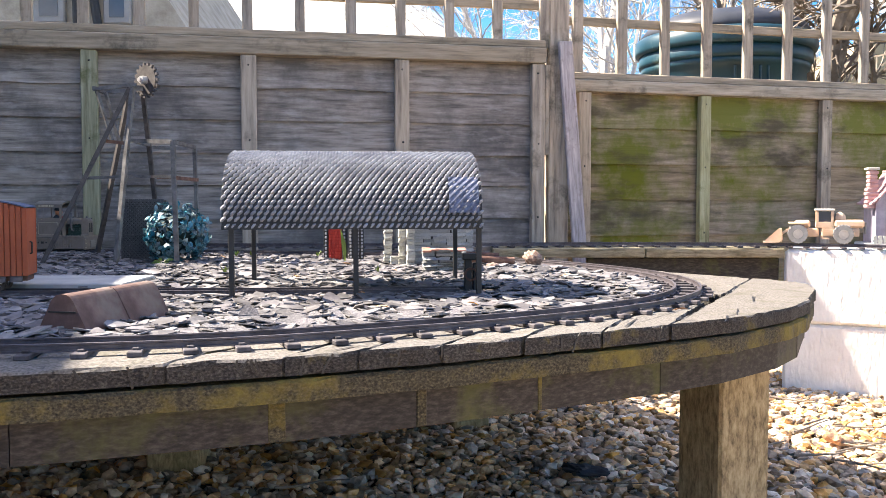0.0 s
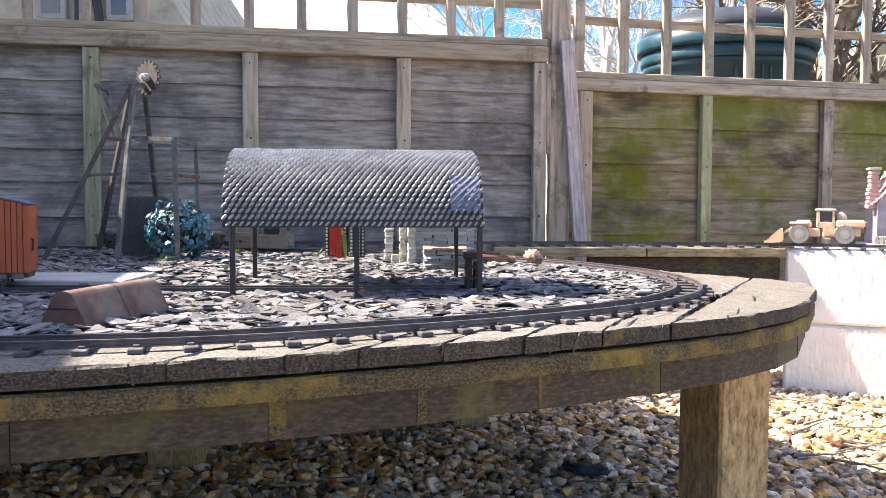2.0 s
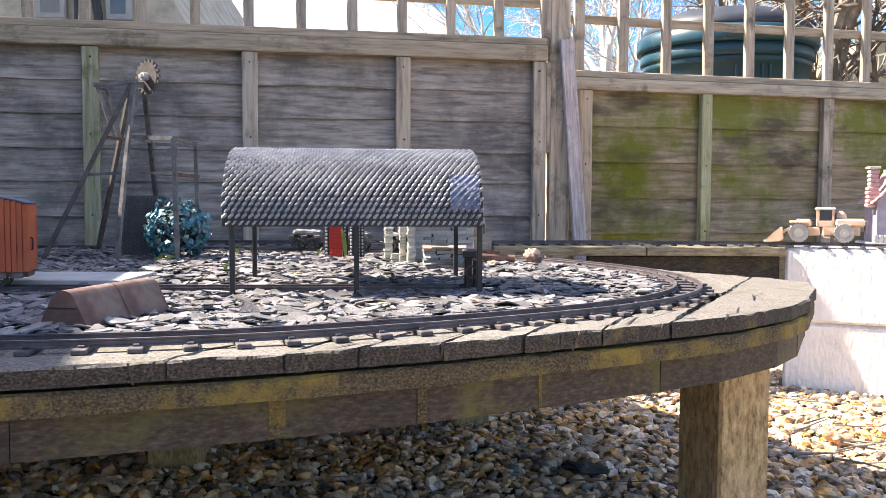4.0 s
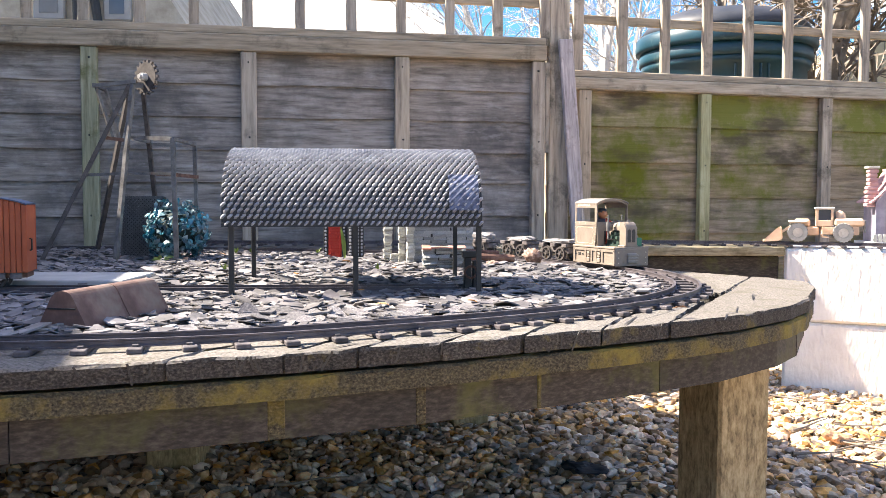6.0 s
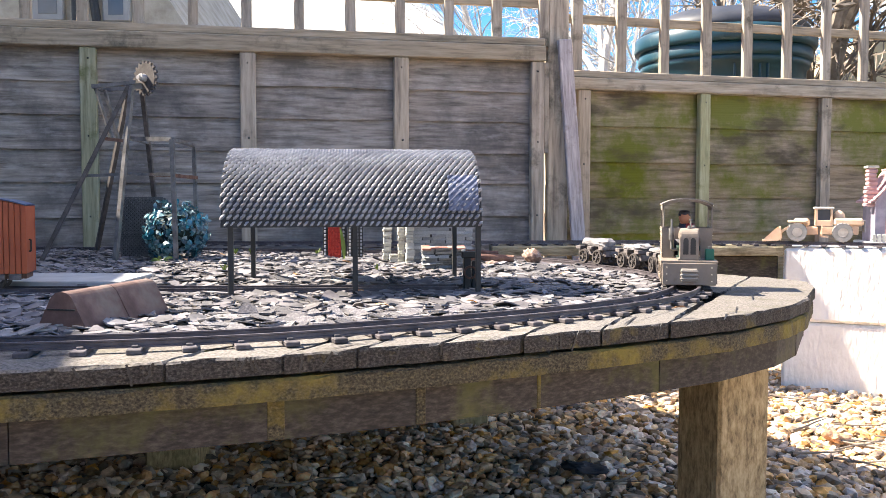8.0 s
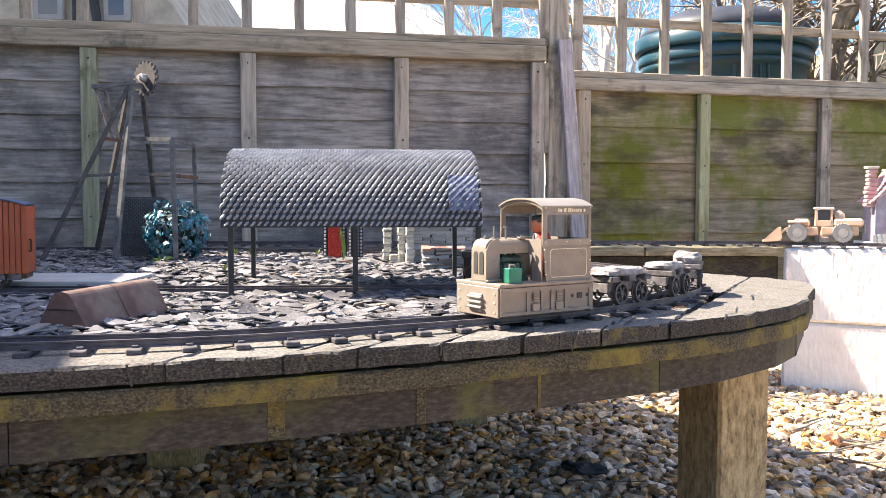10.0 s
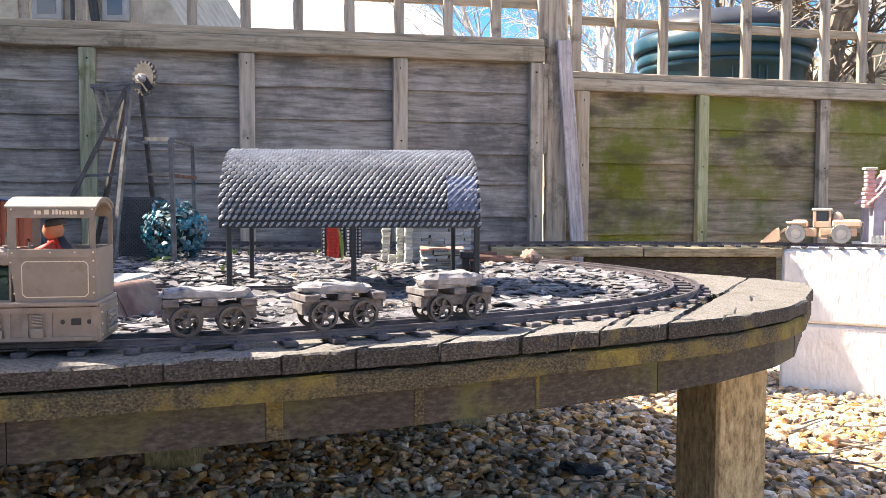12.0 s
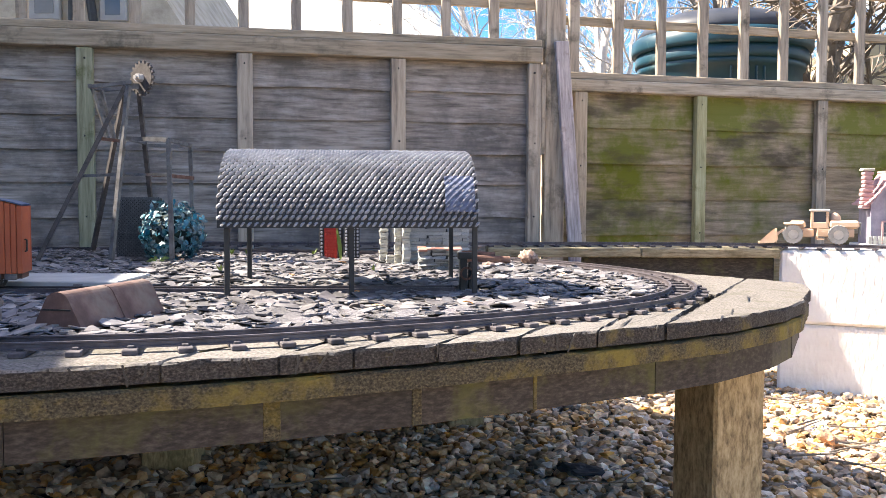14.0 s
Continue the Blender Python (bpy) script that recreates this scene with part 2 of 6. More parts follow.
def solo(name, bm, mat, label, category="", group="", kind="", at=None, smooth=False):
    """A thing that is one single mesh."""
    ob = new(name, bm if isinstance(bm, bpy.types.Mesh) else mesh_of(name, bm, mat, smooth))
    if at is not None:
        ob.matrix_basis = at
    return tagged(ob, label, category, group, kind)


def box(bm, x0, x1, y0, y1, z0, z1, bevel=0.0, m=None):
    vs = [bm.verts.new((x, y, z)) for z in (z0, z1) for x, y in ((x0, y0), (x1, y0), (x1, y1), (x0, y1))]
    fs = [bm.faces.new([vs[k] for k in q]) for q in ((3, 2, 1, 0), (4, 5, 6, 7), (0, 1, 5, 4), (1, 2, 6, 5), (2, 3, 7, 6), (3, 0, 4, 7))]
    if bevel:
        es = list({e for f in fs for e in f.edges})
        made = bmesh.ops.bevel(bm, geom=es, offset=bevel, segments=1, affect="EDGES", clamp_overlap=True)
        vs = list({v for f in made["faces"] for v in f.verts} | {v for v in vs if v.is_valid})
    if m is not None:
        bmesh.ops.transform(bm, matrix=m, verts=vs)
    return vs


def prism(bm, pts, z0, z1, inset=0.0):
    """An upright prism over a plan outline; inset: a small chamfer of its top edge."""
    n = len(pts)
    cx, cy = sum(p[0] for p in pts) / n, sum(p[1] for p in pts) / n
    low = [bm.verts.new((p[0], p[1], z0)) for p in pts]
    up = [bm.verts.new((p[0], p[1], z1 - inset)) for p in pts]
    rings = [low, up]
    if inset:
        top = []
        for x, y in pts:
            d = math.hypot(x - cx, y - cy)
            top.append(bm.verts.new((x - (x - cx) / d * inset, y - (y - cy) / d * inset, z1)))
        rings.append(top)
    for a, b in zip(rings, rings[1:]):
        for k in range(n):
            bm.faces.new((a[k], a[(k + 1) % n], b[(k + 1) % n], b[k]))
    bm.faces.new(rings[-1])
    bm.faces.new(low[::-1])
    return low + up


def tube(bm, a, b, r, seg=8, r2=None, cap=True):
    a, b = Vector(a), Vector(b)
    q = (b - a).to_track_quat("Z", "Y").to_matrix()
    r2 = r if r2 is None else r2
    ring = []
    for p, rr in ((a, r), (b, r2)):
        ring.append([bm.verts.new(p + q @ Vector((rr * math.cos(2 * math.pi * k / seg), rr * math.sin(2 * math.pi * k / seg), 0))) for k in range(seg)])
    for k in range(seg):
        bm.faces.new((ring[0][k], ring[0][(k + 1) % seg], ring[1][(k + 1) % seg], ring[1][k]))
    if cap:
        bm.faces.new(ring[0][::-1])
        bm.faces.new(ring[1])


def bar(bm, a, b, w, h=None):
    """A square bar from a to b."""
    a, b = Vector(a), Vector(b)
    h = w if h is None else h
    q = (b - a).to_track_quat("Z", "Y").to_matrix()
    ring = []
    for p in (a, b):
        ring.append([bm.verts.new(p + q @ Vector((sx * w / 2, sy * h / 2, 0))) for sx, sy in ((-1, -1), (1, -1), (1, 1), (-1, 1))])
    for k in range(4):
        bm.faces.new((ring[0][k], ring[0][(k + 1) % 4], ring[1][(k + 1) % 4], ring[1][k]))
    bm.faces.new(ring[0][::-1])
    bm.faces.new(ring[1])


def ring_band(bm, r0, r1, y0, y1, seg=24, c=(0, 0)):
    """A flat ring round the y axis, between radii r0 and r1."""
    lo = []
    for r, y in ((r1, y0), (r1, y1), (r0, y1), (r0, y0)):
        lo.append([bm.verts.new((c[0] + r * math.cos(2 * math.pi * k / seg), y, c[1] + r * math.sin(2 * math.pi * k / seg))) for k in range(seg)])
    for a, b in zip(lo, lo[1:] + lo[:1]):
        for k in range(seg):
            bm.faces.new((a[k], a[(k + 1) % seg], b[(k + 1) % seg], b[k]))


def spline(points, step=0.004):
    """Points along a smooth line through the plan points, evenly spaced, with headings."""
    p = [Vector(q) for q in points]
    p = [2 * p[0] - p[1]] + p + [2 * p[-1] - p[-2]]
    fine = []
    for k in range(1, len(p) - 2):
        for j in range(60):
            t = j / 60
            fine.append(0.5 * (2 * p[k] + (p[k + 1] - p[k - 1]) * t + (2 * p[k - 1] - 5 * p[k] + 4 * p[k + 1] - p[k + 2]) * t * t
                               + (3 * p[k] - p[k - 1] - 3 * p[k + 1] + p[k + 2]) * t ** 3))
    fine.append(p[-2])
    out, acc = [fine[0]], 0.0
    for a, b in zip(fine, fine[1:]):
        d = (b - a).length
        while acc + d >= step:
            a = a + (b - a) * ((step - acc) / d)
            d = (b - a).length
            out.append(a.copy())
            acc = 0.0
        acc += d
    return out


STEP = 0.004
LOOP = spline([(-2.2, 2.376), (-1.6, 2.376), (-1.05, 2.3432), (-0.5, 2.2704), (-0.15, 2.1912), (0.03, 2.1056), (0.11, 2.0328), (0.205, 1.9208), (0.29, 1.7952),
               (0.355, 1.6632), (0.386, 1.5312), (0.385, 1.3992), (0.352, 1.2736), (0.29, 1.168), (0.235, 1.1088), (0.17, 1.0496), (0.04, 0.96), (-0.06, 0.9056),
               (-0.16, 0.8552), (-0.27, 0.8184), (-0.41, 0.792), (-0.62, 0.7656), (-0.9, 0.752), (-1.5, 0.752)], STEP)
BRANCH = spline([(-0.75, 2.416), (-0.4, 2.416), (0.1, 2.448), (0.5, 2.48), (0.9, 2.448), (1.05, 2.392), (1.2, 2.32), (1.5, 2.128), (1.8, 1.92)], STEP)
SIDING = spline([(-1.2, 1.28), (-0.6, 1.288), (-0.2, 1.304), (0.06, 1.328)], STEP)


def on_line(line, s):
    """Place and heading (x, y, angle) at s metres along a line."""
    k = max(1.0, min(len(line) - 2.001, s / STEP))
    i = int(k)
    p = line[i].lerp(line[i + 1], k - i)
    d = line[min(len(line) - 1, i + 4)] - line[max(0, i - 4)]
    return p.x, p.y, math.atan2(d.y, d.x)


# ---------------------------------------------------------------- the ground
def pebble_mesh(name, mat, seed):
    rng = random.Random(seed)
    bm = bmesh.new()
    bmesh.ops.create_icosphere(bm, subdivisions=1, radius=0.5)
    for v in bm.verts:
        v.co *= 1 + rng.uniform(-0.34, 0.24)
    return mesh_of(name, bm, mat)


def scatter(name, protos, spots, mat):
    """One joined mesh out of many small pieces: spots are (matrix, which prototype)."""
    verts, faces, at = [], [], 0
    data = []
    for me in protos:
        co = np.array([v.co for v in me.vertices])
        data.append((co, [tuple(p.vertices) for p in me.polygons]))
    for m, k in spots:
        co, fs = data[k]
        mm = np.array(m)
        verts.append(co @ mm[:3, :3].T + mm[:3, 3])
        faces.extend(tuple(i + at for i in f) for f in fs)
        at += len(co)
    me = bpy.data.meshes.new(name)
    me.from_pydata(np.concatenate(verts).tolist(), [], faces)
    me.materials.append(mat)
    me.update()
    return me


def build_ground():
    bm = bmesh.new()
    for x0, x1, y0, y1 in ((-400, 400, -400, 800),):
        vs = [bm.verts.new(p) for p in ((x0, y0, -0.012), (x1, y0, -0.012), (x1, y1, -0.012), (x0, y1, -0.012))]
        bm.faces.new(vs)
    ground = solo("ground", bm, M_EARTH, "dark earth under loose flint gravel", "ground", kind="structure")
    rng = random.Random(5)
    protos = [pebble_mesh("pebble_shape", M_GRAVEL_P, k) for k in range(10)]
    near, rest = [], []

    def spot(x, y):
        s = rng.uniform(0.016, 0.036) * (0.75 if rng.random() < 0.3 else 1.0)
        return (pose(x, y, rng.uniform(-0.006, 0.004) + 0.02 * max(0, noise.noise((x * 2.2, y * 2.2, 0))), rng.uniform(-25, 25), rng.uniform(-25, 25), rng.uniform(0, 360))
                @ Matrix.Diagonal((s * rng.uniform(0.9, 1.35), s * rng.uniform(0.75, 1.0), s * rng.uniform(0.45, 0.75), 1)), rng.randrange(10))
    y = 1.38
    while y < 3.5:
        x = -0.56 * y
        while x < 0.575 * y + 0.1:
            px, py = x + rng.uniform(-0.009, 0.009), y + rng.uniform(-0.009, 0.009)
            it = spot(px, py)
            if len(near) < 300 and py < 1.7 and -0.5 < px < 0.4:
                near.append(it)
            else:
                rest.append(it)
            x += 0.0175
        y += 0.0165
    y = -2.0
    while y < 3.2:
        x = -1.6
        while x < 2.6:
            if y > 1.36 and -0.56 * y - 0.02 < x < 0.575 * y + 0.11:
                x += 0.036
                continue
            s = rng.uniform(0.035, 0.055)
            rest.append((pose(x + rng.uniform(-0.015, 0.015), y + rng.uniform(-0.015, 0.015), rng.uniform(-0.01, 0), rng.uniform(-20, 20), 0, rng.uniform(0, 360))
                         @ Matrix.Diagonal((s * 1.2, s, s * 0.5, 1)), rng.randrange(10)))
            x += 0.036
        y += 0.036
    for m, k in near:
        part("pebble", protos[k], None, ground, at=m)
    solo("gravel", scatter("gravel", protos, rest, M_GRAVEL), None, "loose brown and cream flint gravel", "gravel", kind="stuff")


# ---------------------------------------------------------------- fences
def board_mesh(name, length, height, mat, seed, thick=0.012):
    """A sawn board with a slightly wavy lower edge, thinner at its top."""
    rng = random.Random(seed)
    bm = bmesh.new()
    n = max(2, int(length / 0.12))
    rows = []
    for k in range(n + 1):
        x = length * k / n
        dz, dy = rng.uniform(-0.0022, 0.0022), rng.uniform(-0.0018, 0.0018)
        rows.append([bm.verts.new(c) for c in ((x, dy, dz), (x, dy + thick, dz), (x, dy + 0.010 + thick, height), (x, dy + 0.010, height))])
    for a, b in zip(rows, rows[1:]):
        for k in range(4):
            bm.faces.new((a[k], a[(k + 1) % 4], b[(k + 1) % 4], b[k]))
    bm.faces.new(rows[0][::-1])
    bm.faces.new(rows[-1])
    return mesh_of(name, bm, mat)


def slab(name, parent, mat, x0, x1, y0, y1, z0, z1, bevel=0.002, label=""):
    bm = bmesh.new()
    cx, cy, cz = (x0 + x1) / 2, (y0 + y1) / 2, (z0 + z1) / 2
    box(bm, x0 - cx, x1 - cx, y0 - cy, y1 - cy, z0 - cz, z1 - cz, bevel)
    return part(name, bm, mat, parent, label, at=pose(cx, cy, cz))


def build_fence(name, label, at, x0, x1, battens, slats, rail_z0, rail_z1, trellis_z, mat, seed, pitch=0.093, slat_w=0.029, edge=True, green=()):
    fence = thing(name, label, "fence", at, kind="structure")
    rng = random.Random(seed)
    z = rail_z0 - pitch + 0.004
    while z > -0.05:
        zz = max(z, 0.0)
        part("board", board_mesh("board", x1 - x0, pitch + 0.018 if z > 0 else pitch + z, mat, rng.randrange(9999)), None, fence,
             at=pose(x0, 0.0, zz, 0, rng.uniform(-0.08, 0.08)))
        z -= pitch
    for q, x in enumerate(battens):
        w = 0.041 + rng.uniform(-0.003, 0.003)
        o = slab("batten", fence, M_BATTEN_GREEN if q in green else M_BATTEN, x - w / 2, x + w / 2, -0.030, -0.004, 0.0, rail_z0 - 0.001)
        for zz in (rail_z0 - 0.03, rail_z0 - 0.24, rail_z0 - 0.46):
            bm = bmesh.new()
            tube(bm, (rng.uniform(-0.006, 0.006), -0.0138, zz - (rail_z0 - 0.001) / 2), (0, -0.0125, zz - (rail_z0 - 0.001) / 2), 0.0028, 7)
            part("nail", bm, M_BLACK, o)
    slab("top_rail", fence, M_RAILWOOD, x0, x1, -0.036, 0.016, rail_z0, rail_z1, 0.003)
    slab("capping", fence, M_RAILWOOD, x0, x1, -0.026, 0.030, rail_z1 + 0.0005, rail_z1 + 0.024, 0.003)
    slab("trellis_rail", fence, M_RAILWOOD, x0, x1, 0.004, 0.020, trellis_z - 0.014, trellis_z + 0.014, 0.002)
    slab("trellis_rail", fence, M_RAILWOOD, x0, x1, 0.004, 0.020, trellis_z + 0.133, trellis_z + 0.161, 0.002)
    for x in slats:
        w = slat_w + rng.uniform(-0.002, 0.002)
        o = slab("trellis_slat", fence, M_BATTEN, x - w / 2, x + w / 2, -0.014, 0.003, rail_z1 + 0.001, 1.42, 0.0015)
        o.matrix_basis = o.matrix_basis @ pose(0, 0, 0, 0, rng.uniform(-0.35, 0.35))
    return fence


FENCE_L = pose(-1.198, 2.4, 0, 0, 0, 11.17)
FENCE_R = pose(0.485, 2.904, 0, 0, 0, 14.16)


def build_fences():
    fence = build_fence("fence_1", "weathered grey wooden panel fence with trellis top", FENCE_L, -1.6, 1.5309, [-0.6334, -0.1979, 0.2335, 0.6581, 1.0945, 1.5082],
                [0.5106 + 0.1457 * k for k in range(-12, 8)], 0.932, 0.978, 1.112, M_FENCE, 3, green=(2,))
    slab("packing_block", fence, M_BATTEN, 1.5314, 1.5449, -0.02, 0.012, 0.66, 0.93, 0.001)
    build_fence("fence_2", "moss-stained wooden panel fence with trellis top", FENCE_R, -0.15, 2.6, [-0.0334, 0.4023, 0.8734, 1.3475, 1.8196],
                [0.1023 + 0.1554 * k for k in range(-1, 16)], 0.874, 0.912, 1.105, M_FENCE_MOSS, 4, pitch=0.118, slat_w=0.033, green=(1,))
    post = thing("fence_post", "square grey timber fence post", "post", pose(0.3445, 2.728, 0, 0, 0, 14), kind="structure")
    slab("shaft", post, M_BATTEN, -0.033, 0.033, -0.033, 0.033, 0, 1.5, 0.004)
    brace = thing("fence_brace", "grey plank leaning on the fence post", "plank")
    bm = bmesh.new()
    box(bm, -0.021, 0.021, -0.009, 0.009, 0.0, 0.70, 0.002)
    part("plank", bm, M_PLANK, brace, at=pose(0.419, 2.668, 0.30, -1.5, -4.1, 12))


# ---------------------------------------------------------------- the layout's table
FRONT = [(-1.62, 0.504), (-1.4, 0.512), (-1.0, 0.56), (-0.7, 0.612), (-0.50, 0.6656), (-0.356, 0.7072), (-0.239, 0.7496), (-0.144, 0.7848), (-0.08, 0.8136),
         (0.0, 0.8504), (0.082, 0.8944), (0.17, 0.9408), (0.258, 0.992)]
CORNER = [(0.258, 0.992), (0.348, 1.0496), (0.456, 1.1504), (0.515, 1.232), (0.56, 1.328), (0.601, 1.416), (0.619, 1.496), (0.603, 1.552), (0.563, 1.6048)]
BACK = [(0.563, 1.6048), (0.459, 1.728), (0.395, 1.856), (0.334, 1.988), (0.229, 2.1464), (0.10, 2.264)]


def shrunk(pts, d):
    """The outline moved towards the inside (to the left of its way) by d."""
    out = []
    for k, p in enumerate(pts):
        a, b = Vector(pts[max(0, k - 1)]), Vector(pts[min(len(pts) - 1, k + 1)])
        t = (b - a).normalized()
        out.append((p[0] - t.y * d, p[1] + t.x * d))
    return out


def rough_prism(pts, z0, z1, seed, inset=0.0025):
    """A thick board over a plan outline whose edge wavers as old sawn wood does."""
    rng = random.Random(seed)
    fine = []
    n = len(pts)
    for k in range(n):
        a, b = Vector(pts[k]), Vector(pts[(k + 1) % n])
        m = max(1, int((b - a).length / 0.014))
        for j in range(m):
            p = a.lerp(b, j / m)
            fine.append((p.x + rng.uniform(-0.0014, 0.0014), p.y + rng.uniform(-0.0014, 0.0014)))
    bm = bmesh.new()
    prism(bm, fine, z0, z1, inset)
    for v in bm.verts:
        if v.co.z > z1 - 0.004:
            v.co.z += rng.uniform(-0.0014, 0.0006)
    return bm


def build_table():
    table = thing("layout_table", "round-ended weathered timber table carrying a garden railway", "table")
    g = Vector((0.42, 0.90))
    # border boards with open joints
    cuts = [(-1.62, -1.4), (-1.4, -1.0), (-1.0, -0.7), (-0.7, -0.5), (-0.5, -0.239), (-0.239, -0.144), (-0.144, -0.08), (-0.08, 0.0), (0.0, 0.082), (0.082, 0.17), (0.17, 0.258)]
    for k, (a, b) in enumerate(cuts):
        seg = [p for p in FRONT if a - 1e-6 <= p[0] <= b + 1e-6]
        seg = [(seg[0][0] + 0.0016, seg[0][1])] + seg[1:-1] + [(seg[-1][0] - 0.0016, seg[-1][1])]
        deep = 0.25
        back = [(p[0] + g.x * deep, p[1] + g.y * deep) for p in (seg[-1], seg[0])]
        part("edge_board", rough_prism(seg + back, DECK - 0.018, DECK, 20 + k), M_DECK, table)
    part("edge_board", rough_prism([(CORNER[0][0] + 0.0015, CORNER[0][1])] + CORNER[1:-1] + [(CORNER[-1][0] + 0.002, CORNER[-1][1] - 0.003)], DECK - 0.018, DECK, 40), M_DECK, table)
    inner = shrunk(BACK, 0.28)
    for k in range(0, len(BACK) - 1):
        a, b = BACK[k], BACK[k + 1]
        c, d = inner[k + 1], inner[k]
        if k == 0:
            d = (CORNER[0][0] + 0.16, CORNER[0][1] + 0.322)
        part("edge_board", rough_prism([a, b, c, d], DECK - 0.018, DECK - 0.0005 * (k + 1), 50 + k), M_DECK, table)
    for o in table.children:               # sawn edges are mossier than the tops, with their shade painted in as well
        o.data.materials.append(M_DECK_EDGE_SHADE)
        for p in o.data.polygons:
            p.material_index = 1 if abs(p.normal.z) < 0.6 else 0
    # the layer under it
    outline = FRONT + CORNER[1:] + BACK[1:]
    under = shrunk(outline, 0.002)
    far = [(0.0, 2.288), (-1.62, 2.288)]
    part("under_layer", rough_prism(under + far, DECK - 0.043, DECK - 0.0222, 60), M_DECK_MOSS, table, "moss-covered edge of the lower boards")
    # deck base inside
    part("deck_base", rough_prism(shrunk(outline, 0.2) + [(0.0, 2.272), (-1.6, 2.272)], DECK - 0.019, DECK - 0.012, 61, 0), M_DECK, table)
    # recessed fascia in straight lengths
    breaks = [(-0.1535, 0.7813), (-0.0184, 0.8398), (0.1085, 0.9085)]
    run_line = sorted(FRONT + breaks) + CORNER[1:] + BACK[1:]
    fas = shrunk(run_line, 0.016)
    marks = [run_line.index(q) for q in breaks]
    joints = sorted([0, 3, 5, *marks, 15, 18, 20, 22, 25, len(fas) - 1])
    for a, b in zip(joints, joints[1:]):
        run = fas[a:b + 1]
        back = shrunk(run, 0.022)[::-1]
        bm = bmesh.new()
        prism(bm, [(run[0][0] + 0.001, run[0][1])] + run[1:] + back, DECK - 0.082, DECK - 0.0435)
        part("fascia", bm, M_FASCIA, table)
    for j, wide in zip(marks, (0.015, 0.010, 0.004)):      # lighter blocks at the fascia joints
        a, b = Vector(fas[j]), Vector(fas[j + 1])
        ang = math.degrees(math.atan2(b.y - a.y, b.x - a.x))
        bm = bmesh.new()
        box(bm, -0.001, wide, -0.0012, 0.012, DECK - 0.0818, DECK - 0.0437, 0.0008)
        part("joint_block", bm, M_DECK_MOSS, table, at=pose(a.x, a.y, 0, 0, 0, ang))
    # splits running down the sawn front edge
    rng = random.Random(6)
    for k in range(26):
        i = rng.randrange(3, len(FRONT) - 1)
        f = rng.random()
        p, q = Vector(FRONT[i]), Vector(FRONT[i + 1])
        c = p.lerp(q, f)
        ang = math.degrees(math.atan2(q.y - p.y, q.x - p.x))
        bm = bmesh.new()
        z, x = 0.0, 0.0
        deep = rng.uniform(0.007, 0.017)
        lean = rng.uniform(-0.5, 0.5)
        while z < deep:
            h = rng.uniform(0.002, 0.004)
            x2 = x + lean * h + rng.uniform(-0.0012, 0.0012)
            bar(bm, (x, 0, -z), (x2, 0, -z - h), 0.0009 * (1.15 - z / deep), 0.002)
            z, x = z + h, x2
        part("crack", bm, M_BLACK, table, "dark split in the weathered board edge", at=pose(c.x, c.y - 0.0002, DECK - 0.0006, 0, 0, ang))
    rng = random.Random(13)
    for run in ([(0.325, 1.0096), (0.345, 1.064), (0.362, 1.08), (0.385, 1.144)], [(0.43, 1.216), (0.452, 1.28), (0.478, 1.312)], [(-0.105, 0.812), (-0.085, 0.84), (-0.055, 0.856)], [(0.20, 0.968), (0.23, 1.04)]):
        bm = bmesh.new()
        pts = []
        for (xa, ya), (xb, yb) in zip(run, run[1:]):
            for k in range(4):
                f = k / 4
                pts.append((xa + (xb - xa) * f + rng.uniform(-0.0007, 0.0007), ya + (yb - ya) * f))
        pts.append(run[-1])
        for k, (p, q) in enumerate(zip(pts, pts[1:])):
            w0, w1 = (0.0011 * math.sin(math.pi * (i / len(pts)) ** 0.7 + 0.05) + 0.0002 for i in (k, k + 1))
            bm.faces.new([bm.verts.new((x, y, DECK + 0.0006)) for x, y in ((p[0] - w0, p[1]), (p[0] + w0, p[1]), (q[0] + w1, q[1]), (q[0] - w1, q[1]))])
        part("crack", bm, M_BLACK, table, "dark split in the weathered board")
    for x, y, w, r in ((0.412, 1.28, 0.092, 24), (-0.517, 1.704, 0.1, 2), (0.05, 2.04, 0.09, 20), (-1.2, 1.04, 0.09, 0), (-1.3, 2.08, 0.09, 0)):
        bm = bmesh.new()
        box(bm, -w / 2, w / 2, -w / 2, w / 2, -0.02, DECK - 0.0445, 0.004)
        part("leg", bm, M_POST, table, at=pose(x, y, 0, 0, 0, r))
    # far timber under the track by the fence
    far_deck = thing("track_shelf", "long weathered timber shelf along the fence", "shelf", kind="structure")
    slab("shelf_board", far_deck, M_DECK, -1.62, 0.12, 2.296, 2.528, DECK - 0.02, DECK, 0.002)
    return table


